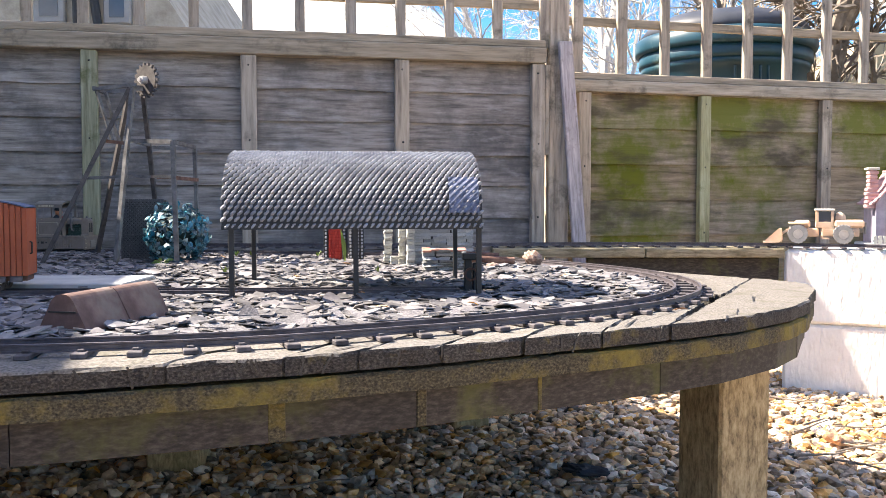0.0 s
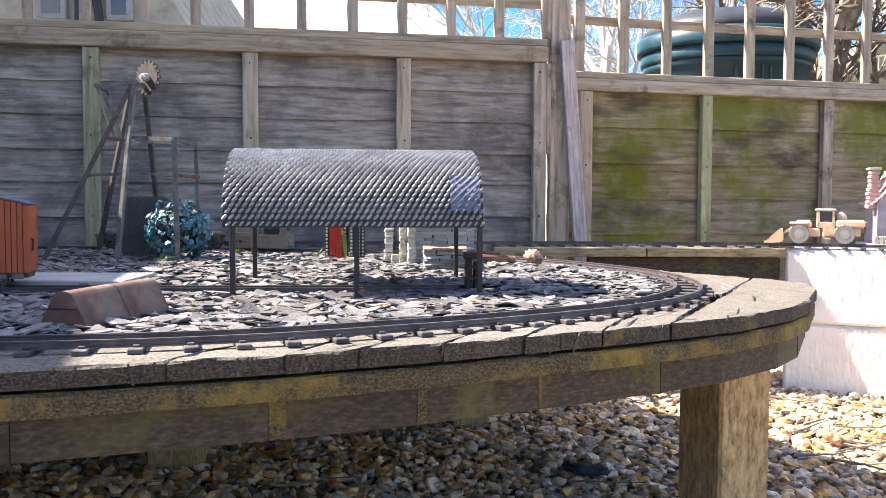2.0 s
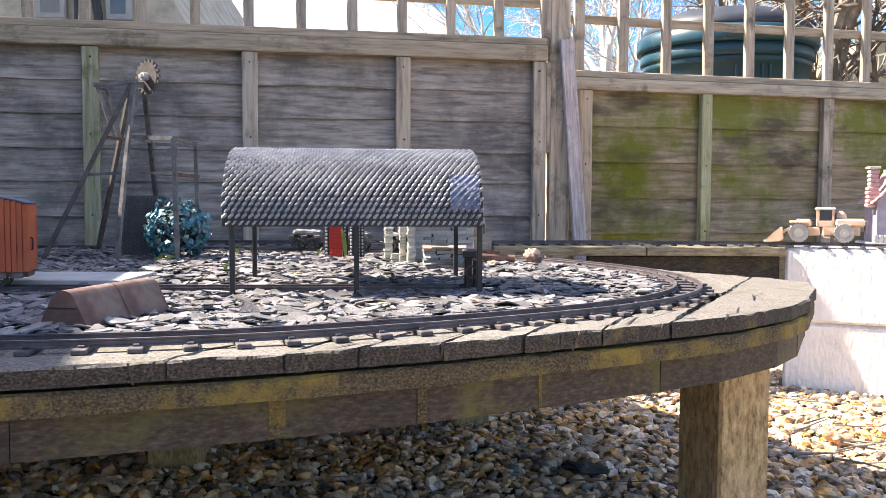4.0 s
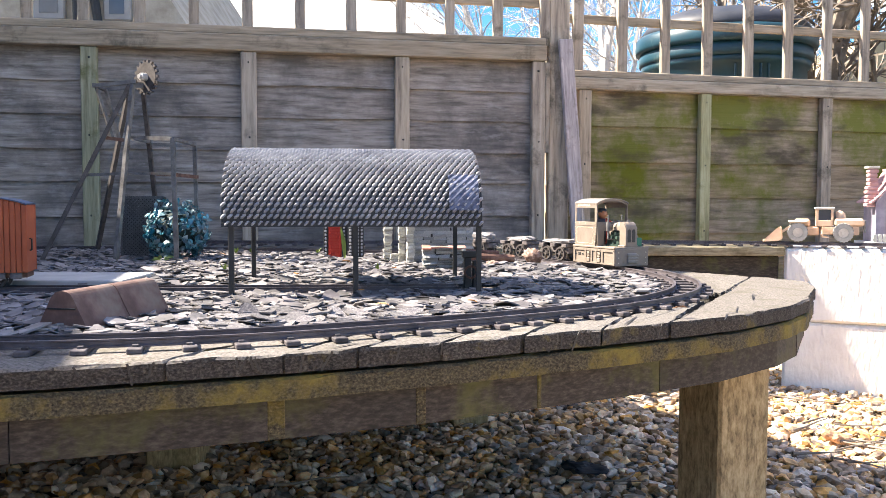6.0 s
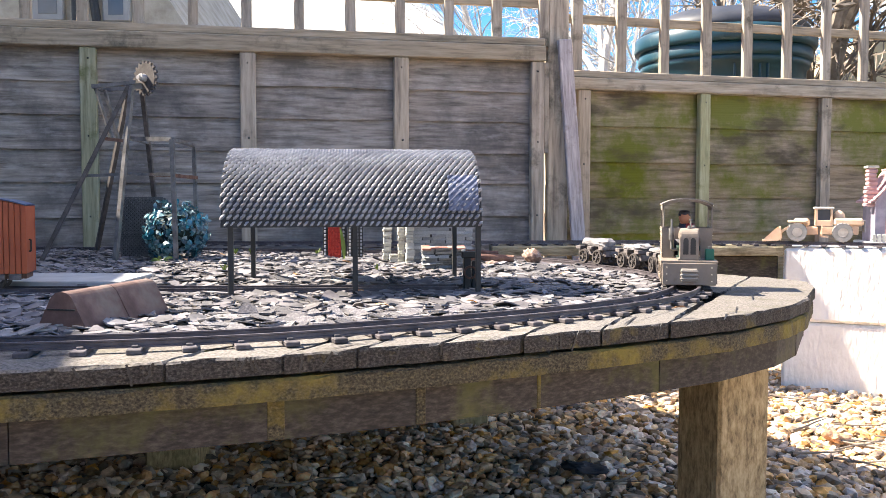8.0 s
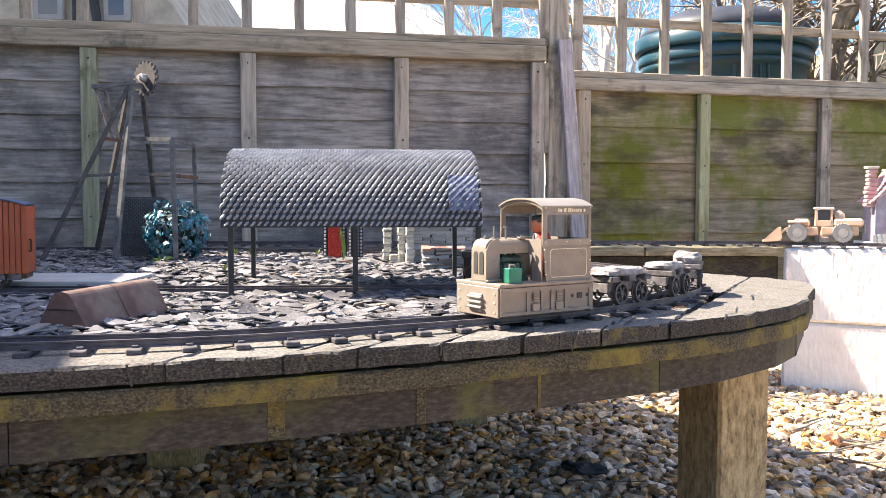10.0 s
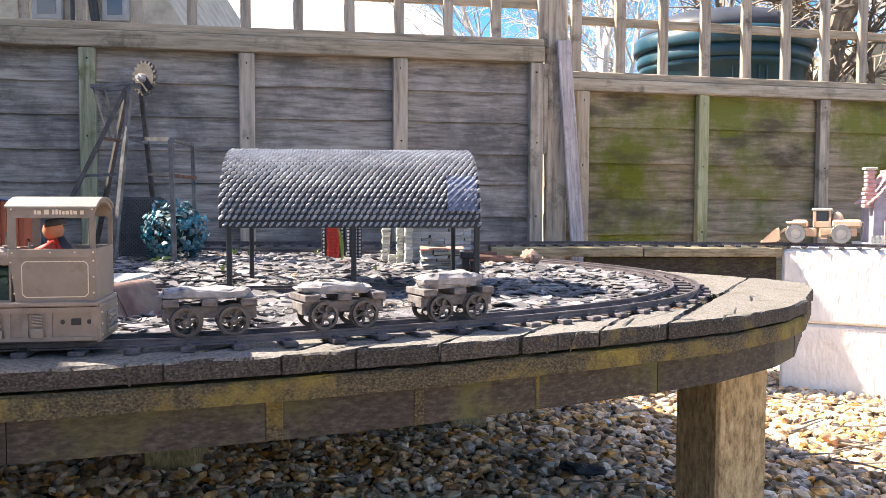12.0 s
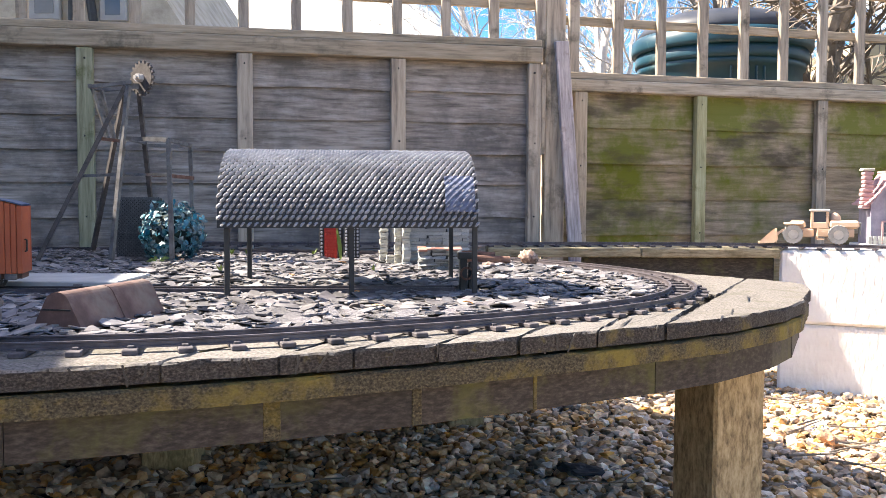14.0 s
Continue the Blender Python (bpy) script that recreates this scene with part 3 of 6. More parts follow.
def build_track(name, label, line, s0, s1, zoff, pitch=0.0455, gauge=0.034, seed=1):
    """A length of track: two rails on sleepers with chairs, following a line in the plan."""
    track = thing(name, label, "railway track", kind="structure")
    n = int((s1 - s0) / 0.012)
    for side in (-1, 1):
        bm = bmesh.new()
        rows = []
        for k in range(n + 1):
            x, y, a = on_line(line, s0 + (s1 - s0) * k / n)
            c, s = math.cos(a), math.sin(a)
            row = []
            for d, z in ((-0.0033, -0.0076), (0.0033, -0.0076), (0.0033, -0.0062), (0.0008, -0.0056), (0.0008, -0.0022), (0.0017, -0.0016), (0.0017, 0.0),
                         (-0.0017, 0.0), (-0.0017, -0.0016), (-0.0008, -0.0022), (-0.0008, -0.0056), (-0.0033, -0.0062)):
                o = side * (gauge / 2 + 0.0017) + d
                row.append(bm.verts.new((x - s * o, y + c * o, RAIL + zoff + z)))
            rows.append(row)
        for a, b in zip(rows, rows[1:]):
            for k in range(12):
                bm.faces.new((a[k], a[(k + 1) % 12], b[(k + 1) % 12], b[k]))
        part("rail", bm, M_PLASTIC_RAIL, track)
    bm = bmesh.new()
    box(bm, -0.0068, 0.0068, -0.037, 0.037, -0.0118, -0.0070, 0.0008)
    for side in (-1, 1):
        for o in (-1, 1):
            y = side * (gauge / 2 + 0.0017) + o * 0.005
            box(bm, -0.003, 0.003, y - 0.0022, y + 0.0022, -0.0075, -0.0048, 0.0005)
    me = mesh_of("sleeper", bm, M_SLEEPER)
    rng = random.Random(seed)
    s = s0 + 0.01
    while s < s1:
        x, y, a = on_line(line, s)
        part("sleeper", me, None, track, at=pose(x, y, RAIL + zoff, 0, 0, math.degrees(a) + rng.uniform(-1.5, 1.5)))
        s += pitch
    return track


def build_tracks():
    build_track("track_loop", "brown narrow-gauge model track on weathered boards", LOOP, 0.6015, len(LOOP) * STEP - 0.1, 0.0)
    build_track("track_branch", "model track along the fence on timber", BRANCH, 0.02, len(BRANCH) * STEP - 0.1, 0.012)
    build_track("track_siding", "sunken model track siding among slate", SIDING, 0.02, len(SIDING) * STEP - 0.04, -0.002)


# ---------------------------------------------------------------- slate
def chip_mesh(seed):
    rng = random.Random(seed)
    bm = bmesh.new()
    n = rng.choice((5, 6, 6, 7))
    pts = []
    for k in range(n):
        a = 2 * math.pi * (k + rng.uniform(-0.3, 0.3)) / n
        r = rng.uniform(0.36, 0.56)
        pts.append((r * math.cos(a) * 1.2, r * math.sin(a) * 0.8))
    prism(bm, pts, -0.5, 0.5)
    for v in bm.verts:
        if v.co.z > 0:
            v.co.z += rng.uniform(-0.2, 0.2)
    return mesh_of("slate_chip", bm, M_SLATE)


def near_line(line, x, y, every=6):
    return min((p.x - x) ** 2 + (p.y - y) ** 2 for p in line[::every]) ** 0.5


def build_slate(table):
    rng = random.Random(11)
    protos = [chip_mesh(k) for k in range(14)]
    poly = [(p.x, p.y) for p in LOOP[100::8]]
    px, py = np.array([p[0] for p in poly]), np.array([p[1] for p in poly])

    def inside(x, y):
        x2, y2 = np.roll(px, -1), np.roll(py, -1)
        c = (py > y) != (y2 > y)
        xi = (x2 - px) * (y - py) / np.where(y2 == py, 1e-9, y2 - py) + px
        return bool((np.count_nonzero(c & (x < xi)) % 2))
    near, rest = [], []
    loop_pts = np.array([(p.x, p.y) for p in LOOP[::5]])
    sid_pts = np.array([(p.x, p.y) for p in SIDING[::5]])
    y = 0.78
    while y < 2.4:
        x = -0.525 * y - 0.15
        while x < 0.40:
            qx, qy = x + rng.uniform(-0.009, 0.009), y + rng.uniform(-0.009, 0.009)
            x += 0.0128
            if not inside(qx, qy):
                continue
            d = np.min(np.hypot(loop_pts[:, 0] - qx, loop_pts[:, 1] - qy))
            ds = np.min(np.hypot(sid_pts[:, 0] - qx, sid_pts[:, 1] - qy))
            if d < 0.026 or ds < 0.027:
                continue
            low = d < 0.045 or ds < 0.05
            s = rng.uniform(0.012, 0.037) * (0.65 if low else 1.0)
            h = 0.005 if low else 0.006 + 0.008 * (0.5 + 0.5 * noise.noise((qx * 6, qy * 6, 3)))
            tilt = 5 if low else 8.5
            m = pose(qx, qy, DECK - 0.009 + h + rng.uniform(0, 0.007), rng.gauss(0, tilt), rng.gauss(0, tilt), rng.uniform(0, 360)) @ Matrix.Diagonal((s, s, rng.uniform(0.0009, 0.0022), 1))
            it = (m, rng.randrange(14))
            if qy < 1.16 and -0.25 < qx < 0.25 and len(near) < 300:
                near.append(it)
            else:
                rest.append(it)
        y += 0.0118
    bed = solo("slate_bed", scatter("slate_bed", protos, rest, M_SLATE_ST), None, "bed of loose grey and purple slate chippings", "slate chippings", kind="stuff")
    for m, k in near:
        part("slate_chip", protos[k], None, bed, at=m)


# ---------------------------------------------------------------- the train
def wheel_mesh(r=0.0138, spokes=6):
    bm = bmesh.new()
    ring_band(bm, r * 0.80, r, -0.0020, 0.0020, 28)
    ring_band(bm, r * 0.80, r * 1.13, 0.0020, 0.0030, 28)
    ring_band(bm, 0.0012, r * 0.24, -0.0030, 0.0032, 14)
    for k in range(spokes):
        a = 2 * math.pi * k / spokes
        pts = []
        for j in range(5):
            f = j / 4
            rr, aa = r * (0.2 + 0.64 * f), a + 0.55 * math.sin(math.pi * f * 0.9)
            pts.append((rr * math.cos(aa), 0, rr * math.sin(aa)))
        for p, q in zip(pts, pts[1:]):
            bar(bm, p, q, 0.0019, 0.0022)
    return mesh_of("wheel", bm, M_IRON)


WHEELSETS = []


def stone_bm(seed, lx, ly, lz):
    rng = random.Random(seed)
    bm = bmesh.new()
    n = 11
    rings = []
    for z, sc in ((0, 0.9), (0.3, 1.0), (0.75, 0.97), (1.0, 0.80)):
        ring = []
        for k in range(n):
            a = 2 * math.pi * k / n
            r = sc * (1 + rng.uniform(-0.10, 0.10))
            ring.append(bm.verts.new((lx / 2 * r * math.copysign(abs(math.cos(a)) ** 0.7, math.cos(a)), ly / 2 * r * math.copysign(abs(math.sin(a)) ** 0.7, math.sin(a)),
                                      lz * (z + (rng.uniform(-0.12, 0.12) if z else 0)))))
        rings.append(ring)
    for a, b in zip(rings, rings[1:]):
        for k in range(n):
            bm.faces.new((a[k], a[(k + 1) % n], b[(k + 1) % n], b[k]))
    bm.faces.new(rings[0][::-1])
    bm.faces.new(rings[-1])
    bmesh.ops.triangulate(bm, faces=bm.faces)
    bmesh.ops.subdivide_edges(bm, edges=bm.edges, cuts=2)
    for v in bm.verts:
        if v.co.z > 0.001:
            v.co += Vector((0, 0, 1)) * 0.0022 * noise.noise(v.co * 90 + Vector((seed, 0, 0))) + v.co.normalized() * 0.0016 * noise.noise(v.co * 230)
    return bm


def build_wagon(seed, label, stone, wheel_me):
    """A slate wagon: two sole bars, cross timbers, two wheelsets, chain couplings, a slab of stone on it."""
    w = thing("slate_wagon", label, "model wagon", group="slate wagons of the train")
    for side in (-1, 1):
        bm = bmesh.new()
        box(bm, -0.040, 0.040, side * 0.013 - 0.003, side * 0.013 + 0.003, 0.0165, 0.0275, 0.0006)
        part("sole_bar", bm, M_WAGWOOD, w)
        for x in (-0.0215, 0.0215):
            bm = bmesh.new()
            box(bm, x - 0.0045, x + 0.0045, side * 0.010 - 0.002, side * 0.010 + 0.002, 0.0085, 0.017, 0.0005)
            part("axle_box", bm, M_IRON, w)
    rng = random.Random(seed)
    for x in (-0.035, 0.0, 0.035):
        bm = bmesh.new()
        box(bm, -0.0074, 0.0074, -0.0225, 0.0225, 0.0278, 0.0347, 0.0007)
        part("cross_timber", bm, M_WAGWOOD, w, at=pose(x, rng.uniform(-0.001, 0.001), 0, 0, 0, rng.uniform(-2, 2)))
    for x in (-1, 1):
        bm = bmesh.new()
        box(bm, x * 0.0405 - 0.0025, x * 0.0405 + 0.0025, -0.0155, 0.0155, 0.0150, 0.0265, 0.0005)
        part("end_bar", bm, M_WAGWOOD, w)
        bm = bmesh.new()
        tube(bm, (x * 0.043, 0, 0.018), (x * 0.047, 0, 0.018), 0.0016, 8)
        part("coupling_hook", bm, M_STEEL, w)
    if seed > 1:
        bm = bmesh.new()
        for k in range(3):
            xx = 0.0505 + 0.0098 * k
            for a in range(10):
                t0, t1 = 2 * math.pi * a / 10, 2 * math.pi * (a + 1) / 10
                p, q = ((xx + 0.0062 * math.cos(t), 0.0026 * math.sin(t) * (k % 2), 0.018 + 0.0026 * math.sin(t) * ((k + 1) % 2) - 0.0025 * (k == 1)) for t in (t0, t1))
                tube(bm, p, q, 0.0009, 5, cap=False)
        part("coupling_chain", bm, M_CREAMTOP, w)
    for x in (-0.0215, 0.0215):
        bm = bmesh.new()
        tube(bm, (0, -0.022, 0), (0, 0.022, 0), 0.0014, 8)
        axle = part("axle", bm, M_STEEL, w, at=pose(x, 0, 0.0138))
        part("wheel", wheel_me, None, axle, at=pose(0, 0.0195, 0) @ pose(0, 0, 0, 0, 0, 180))
        part("wheel", wheel_me, None, axle, at=pose(0, -0.0195, 0))
        WHEELSETS.append((axle, x))
    bm = stone_bm(seed + 70, *stone[:3])
    s = part("stone_slab", bm, M_STONE, w, "flat slab of grey stone", at=pose(stone[3], 0, 0.0346, 0, stone[4], stone[5]))
    return w


M_STONE = material("grey_stone", [(0.10, 0.095, 0.10), (0.20, 0.19, 0.192), (0.31, 0.295, 0.29)], scale=60, rough=0.75, bump=0.6, bump_scale=160, bump_dist=0.001)
M_SKIN = material("doll_face_plastic", [(0.42, 0.17, 0.09), (0.5, 0.22, 0.12)], scale=30, rough=0.5, bump=0)
M_COAT = material("dark_coat_paint", [(0.03, 0.03, 0.038), (0.06, 0.058, 0.07)], scale=30, rough=0.7, bump=0)
M_RED = material("red_paint", [(0.42, 0.03, 0.02), (0.5, 0.05, 0.03)], scale=30, rough=0.5, bump=0)
M_CREAMLINE = material("cream_lining", [(0.62, 0.54, 0.40), (0.66, 0.58, 0.44)], scale=30, rough=0.5, bump=0)
M_CREAMTOP = material("pale_roof_paint", [(0.20, 0.18, 0.16), (0.27, 0.24, 0.21)], scale=30, rough=0.45, bump=0.05)
M_DARKGRILLE = material("dark_grille", [(0.03, 0.03, 0.028), (0.06, 0.055, 0.05)], scale=30, rough=0.6, bump=0.2, bump_scale=400)


def build_loco():
    """The little diesel: x forwards, z from the rail head."""
    L = thing("model_diesel_locomotive", "cream painted model diesel locomotive with open cab and driver doll", "model locomotive")
    F0, F1, HW = -0.072, 0.072, 0.0405      # rear, front, half width of the frames
    # frames
    for side in (-1, 1):
        bm = bmesh.new()
        y = side * HW
        box(bm, F0, F1, y - 0.0018, y + 0.0018, 0.003, 0.0325, 0.0006)
        for x0, x1 in ((F0, -0.066), (-0.031, -0.026), (-0.0095, -0.0045), (0.006, 0.011), (0.0275, 0.0325), (0.066, F1)):
            box(bm, x0, x1, min(y, y + side * 0.0042), max(y, y + side * 0.0042), 0.004, 0.031)
        for z0, z1 in ((0.003, 0.0065), (0.0275, 0.0325)):
            box(bm, F0, F1, min(y, y + side * 0.0045), max(y, y + side * 0.0045), z0, z1)
        fr = part("side_frame", bm, M_LOCO_D, L)
        for x in (0.019, -0.0175):          # sprung axle boxes
            bm = bmesh.new()
            for k in range(4):
                tube(bm, (x - 0.0045, y + side * 0.0042, 0.0165 + 0.0026 * k), (x + 0.0045, y + side * 0.0042, 0.0178 + 0.0026 * k), 0.0011, 6)
            part("spring", bm, M_LOCO, fr)
            bm = bmesh.new()
            box(bm, x - 0.0058, x + 0.0058, min(y + side * 0.0015, y + side * 0.006), max(y + side * 0.0015, y + side * 0.006), 0.0055, 0.0140, 0.0008)
            part("axle_box", bm, M_LOCO, fr)
        bm = bmesh.new()
        box(bm, -0.0565, -0.0475, y + side * 0.0012, y + side * 0.0026, 0.0165, 0.0225, 0.0006)
        for x in (-0.064, -0.040):
            tube(bm, (x, y, 0.0195), (x, y + side * 0.0026, 0.0195), 0.0022, 8)
        part("socket", bm, M_BLACK, fr)
        for x in (-0.069, -0.012, -0.0235, 0.0135, 0.0245, 0.069):
            bm = bmesh.new()
            tube(bm, (x, y, 0.0300), (x, y + side * 0.0054, 0.0300), 0.0009, 6)
            part("rivet", bm, M_LOCO, fr)
    # end beams
    for x, s in ((F1, 1), (F0, -1)):
        bm = bmesh.new()
        box(bm, x - 0.002, x + 0.002, -0.043, 0.043, 0.001, 0.0335, 0.0008)
        beam = part("buffer_beam", bm, M_LOCO_D, L)
        bm = bmesh.new()
        box(bm, min(x + s * 0.001, x + s * 0.0045), max(x + s * 0.001, x + s * 0.0045), -0.013, 0.013, 0.0055, 0.0255, 0.0015)
        for z in (0.009, 0.0145, 0.020):
            box(bm, min(x + s * 0.004, x + s * 0.0068), max(x + s * 0.004, x + s * 0.0068), -0.0145, 0.0145, z, z + 0.0028, 0.0008)
        part("coupling_pocket", bm, M_CREAMTOP, beam, "pale slotted coupling pocket")
        for y in (-0.036, 0.036):
            for z in (0.007, 0.017, 0.027):
                bm = bmesh.new()
                tube(bm, (x, y, z), (x + s * 0.0031, y, z), 0.0011, 6)
                part("rivet", bm, M_CREAMLINE, beam)
    bm = bmesh.new()
    box(bm, F0 - 0.001, F1 + 0.001, -0.046, 0.046, 0.0332, 0.0372, 0.0008)
    part("footplate", bm, M_LOCO, L)
    for x in (0.022, -0.020):
        bm = bmesh.new()
        tube(bm, (x, -0.02, 0.010), (x, 0.02, 0.010), 0.002, 8)
        for y in (-0.0195, 0.0195):
            tube(bm, (x, y - 0.002, 0.010), (x, y + 0.002, 0.010), 0.010, 18)
        part("driving_wheelset", bm, M_IRON, L)
    # bonnet: arched cowl from the radiator to the cab with open sides
    hw, z0, z1 = 0.0145, 0.0372, 0.0835

    def arch(x0, x1, w, zb, zt, mat, name, rr=0.009, th=0.0016):
        bm = bmesh.new()
        prof = [(-w, zb)]
        for k in range(6):
            a = math.pi - math.pi / 2 * k / 5
            prof.append((-w + rr + rr * math.cos(a), zt - rr + rr * math.sin(a)))
        for k in range(6):
            a = math.pi / 2 - math.pi / 2 * k / 5
            prof.append((w - rr + rr * math.cos(a), zt - rr + rr * math.sin(a)))
        prof.append((w, zb))
        ins = [(y * (1 - th / w), z - (th if z > zb + 0.001 else 0)) for y, z in prof]
        loops = []
        for x in (x0, x1):
            loops.append([bm.verts.new((x, *p)) for p in prof])
            loops.append([bm.verts.new((x, *p)) for p in ins])
        o0, i0, o1, i1 = loops
        for k in range(len(prof) - 1):
            bm.faces.new((o0[k], o0[k + 1], o1[k + 1], o1[k]))
            bm.faces.new((i0[k], i1[k], i1[k + 1], i0[k + 1]))
            bm.faces.new((o0[k], i0[k], i0[k + 1], o0[k + 1]))
            bm.faces.new((o1[k], o1[k + 1], i1[k + 1], i1[k]))
        for k in (0, len(prof) - 1):
            bm.faces.new((o0[k], o1[k], i1[k], i0[k]))
        return part(name, bm, mat, L)
    arch(0.006, 0.052, hw, 0.0680, z1, M_LOCO, "bonnet_top")
    # radiator block with two tall grilles
    bm = bmesh.new()
    prof = [(0.051, z0), (0.071, z0), (0.071, z1 - 0.011)] + [(0.060 + 0.011 * math.cos(a), z1 - 0.0105 + 0.011 * math.sin(a)) for a in (0.3, 0.6, 0.95, 1.3)] + [(0.058, z1 + 0.0006), (0.051, z1 + 0.0006)]
    ra = [bm.verts.new((x, -hw - 0.0005, z)) for x, z in prof]
    rb = [bm.verts.new((x, hw + 0.0005, z)) for x, z in prof]
    bm.faces.new(ra)
    bm.faces.new(rb[::-1])
    for k in range(len(prof)):
        bm.faces.new((ra[k], rb[k], rb[(k + 1) % len(prof)], ra[(k + 1) % len(prof)]))
    bmesh.ops.bevel(bm, geom=[e for e in bm.edges if abs(e.verts[0].co.y - e.verts[1].co.y) < 1e-6 and min(e.verts[0].co.z, e.verts[1].co.z) > z0 + 0.001], offset=0.0018, segments=2, affect="EDGES", clamp_overlap=True)
    rad = part("radiator", bm, M_LOCO, L)
    for y in (-0.0058, 0.0058):
        bm = bmesh.new()
        pts = [(y - 0.0042, 0.046), (y + 0.0042, 0.046), (y + 0.0042, 0.0665)] + [(y + 0.0042 * math.cos(a), 0.0665 + 0.0042 * math.sin(a)) for a in (0.6, 1.2, 1.9, 2.5)] + [(y - 0.0042, 0.0665)]
        lo = [bm.verts.new((0.0711, *p)) for p in pts]
        hi = [bm.verts.new((0.0716, *p)) for p in pts]
        bm.faces.new(hi)
        for k in range(len(pts)):
            bm.faces.new((lo[k], lo[(k + 1) % len(pts)], hi[(k + 1) % len(pts)], hi[k]))
        part("grille", bm, M_DARKGRILLE, rad, "dark radiator grille")
    bm = bmesh.new()
    tube(bm, (0.060, 0, z1), (0.060, 0, z1 + 0.0035), 0.0035, 12)
    tube(bm, (0.060, 0, z1 + 0.0035), (0.060, 0, z1 + 0.005), 0.0022, 12)
    part("filler_cap", bm, M_STEEL, rad)
    bm = bmesh.new()
    box(bm, 0.049, 0.071, -0.0185, 0.0185, z0, 0.0405, 0.001)
    part("radiator_foot", bm, M_LOCO, rad)
    # engine
    bm = bmesh.new()
    box(bm, 0.010, 0.050, -0.015, 0.015, 0.0372, 0.0560, 0.002)
    box(bm, 0.014, 0.046, -0.012, 0.012, 0.0560, 0.0655, 0.003)
    for x in (0.018, 0.027, 0.036, 0.044):
        tube(bm, (x, -0.0185, 0.054), (x, 0.0185, 0.054), 0.0036, 8)
        tube(bm, (x, 0, 0.064), (x, 0, 0.0685), 0.0028, 8)
    box(bm, 0.010, 0.050, -0.018, 0.018, 0.0372, 0.0415)
    part("engine", bm, M_ENGINE, L, "dark green diesel engine")
    bm = bmesh.new()
    box(bm, 0.0375, 0.0560, 0.027, 0.041, 0.0373, 0.0535, 0.0008)
    case = part("fuel_box", bm, M_GREEN_BOX, L, "bright green box")
    bm = bmesh.new()
    box(bm, 0.0430, 0.0510, 0.032, 0.035, 0.0560, 0.0575, 0.0004)
    for x in (0.0435, 0.0505):
        box(bm, x - 0.0007, x + 0.0007, 0.032, 0.035, 0.0533, 0.0563)
    part("handle", bm, M_CREAMTOP, case)
    # exhaust with silencer on the other flank
    bm = bmesh.new()
    tube(bm, (0.028, -0.027, 0.052), (0.028, -0.027, 0.068), 0.0022, 8)
    tube(bm, (0.028, -0.027, 0.066), (0.028, -0.027, 0.084), 0.0047, 12)
    tube(bm, (0.028, -0.027, 0.084), (0.028, -0.027, 0.097), 0.0018, 8)
    tube(bm, (0.028, -0.027, 0.052), (0.028, -0.012, 0.050), 0.0020, 8)
    part("exhaust", bm, M_STEEL, L, "grey steel exhaust with silencer")
    bm = bmesh.new()
    tube(bm, (0.034, 0.004, z1), (0.034, 0.004, z1 + 0.013), 0.0011, 8)
    tube(bm, (0.034, 0.004, z1 + 0.0125), (0.034, 0.004, z1 + 0.0140), 0.0028, 8)
    tube(bm, (0.014, 0.010, z1), (0.014, 0.010, z1 + 0.004), 0.0020, 8)
    box(bm, 0.010, 0.019, 0.006, 0.014, z1, z1 + 0.0022, 0.0005)
    part("valve", bm, M_STEEL, L)
    # cab
    c0, c1, cw, zs, zt = -0.0705, 0.0075, 0.041, 0.0835, 0.121
    for side in (-1, 1):
        bm = bmesh.new()
        y = side * cw
        # side sheet slanting at its front foot
        pts = [(c0, 0.0372), (0.0015, 0.0372), (0.0035, 0.0535), (c1, zs), (c0, zs)]
        a = [bm.verts.new((x, y - 0.0009, z)) for x, z in pts]
        b = [bm.verts.new((x, y + 0.0009, z)) for x, z in pts]
        bm.faces.new(a[::-1])
        bm.faces.new(b)
        for k in range(5):
            bm.faces.new((a[k], a[(k + 1) % 5], b[(k + 1) % 5], b[k]))
        box(bm, c0, c0 + 0.0045, y - 0.0009, y + 0.0009, zs, zt)
        box(bm, c1 - 0.0075, c1, y - 0.0009, y + 0.0009, zs, zt)
        box(bm, c0, c1, y - 0.0010, y + 0.0010, 0.1105, zt)
        sheet = part("cab_side", bm, M_LOCO_D, L)
        bm = bmesh.new()
        box(bm, c0, c1, y + side * 0.0008, y + side * 0.0018, zs - 0.0075, zs, 0.0003)
        part("beading", bm, M_LOCO, sheet)
        # cream lining panel
        bm = bmesh.new()
        x0, x1, za, zb, ch, t = c0 + 0.007, c1 - 0.012, 0.0415, 0.0725, 0.003, 0.0007
        loopo = [(x0 + ch, za), (x1 - ch, za), (x1, za + ch), (x1, zb - ch), (x1 - ch, zb), (x0 + ch, zb), (x0, zb - ch), (x0, za + ch)]
        for p, q in zip(loopo, loopo[1:] + loopo[:1]):
            bar(bm, (p[0], y + side * 0.0010, p[1]), (q[0], y + side * 0.0010, q[1]), t, t)
        part("lining", bm, M_CREAMLINE, sheet, "cream painted lining")
        # rubbed-out lettering above the window, as plain bars
        bm = bmesh.new()
        x = c0 + 0.010
        rng = random.Random(4)
        for w in (0.004, 0.0, 0.004, 0.003, 0.004, 0.003, 0.003, 0.003, 0.003, 0.0, 0.005, 0.0, 0.004, 0.003):
            if w:
                box(bm, x, x + w - 0.0010, y + side * 0.0010, y + side * 0.0014, 0.1135, 0.1135 + rng.uniform(0.003, 0.0045))
            x += w if w else 0.002
        part("lettering", bm, M_CREAMLINE, sheet, "row of cream lettering")
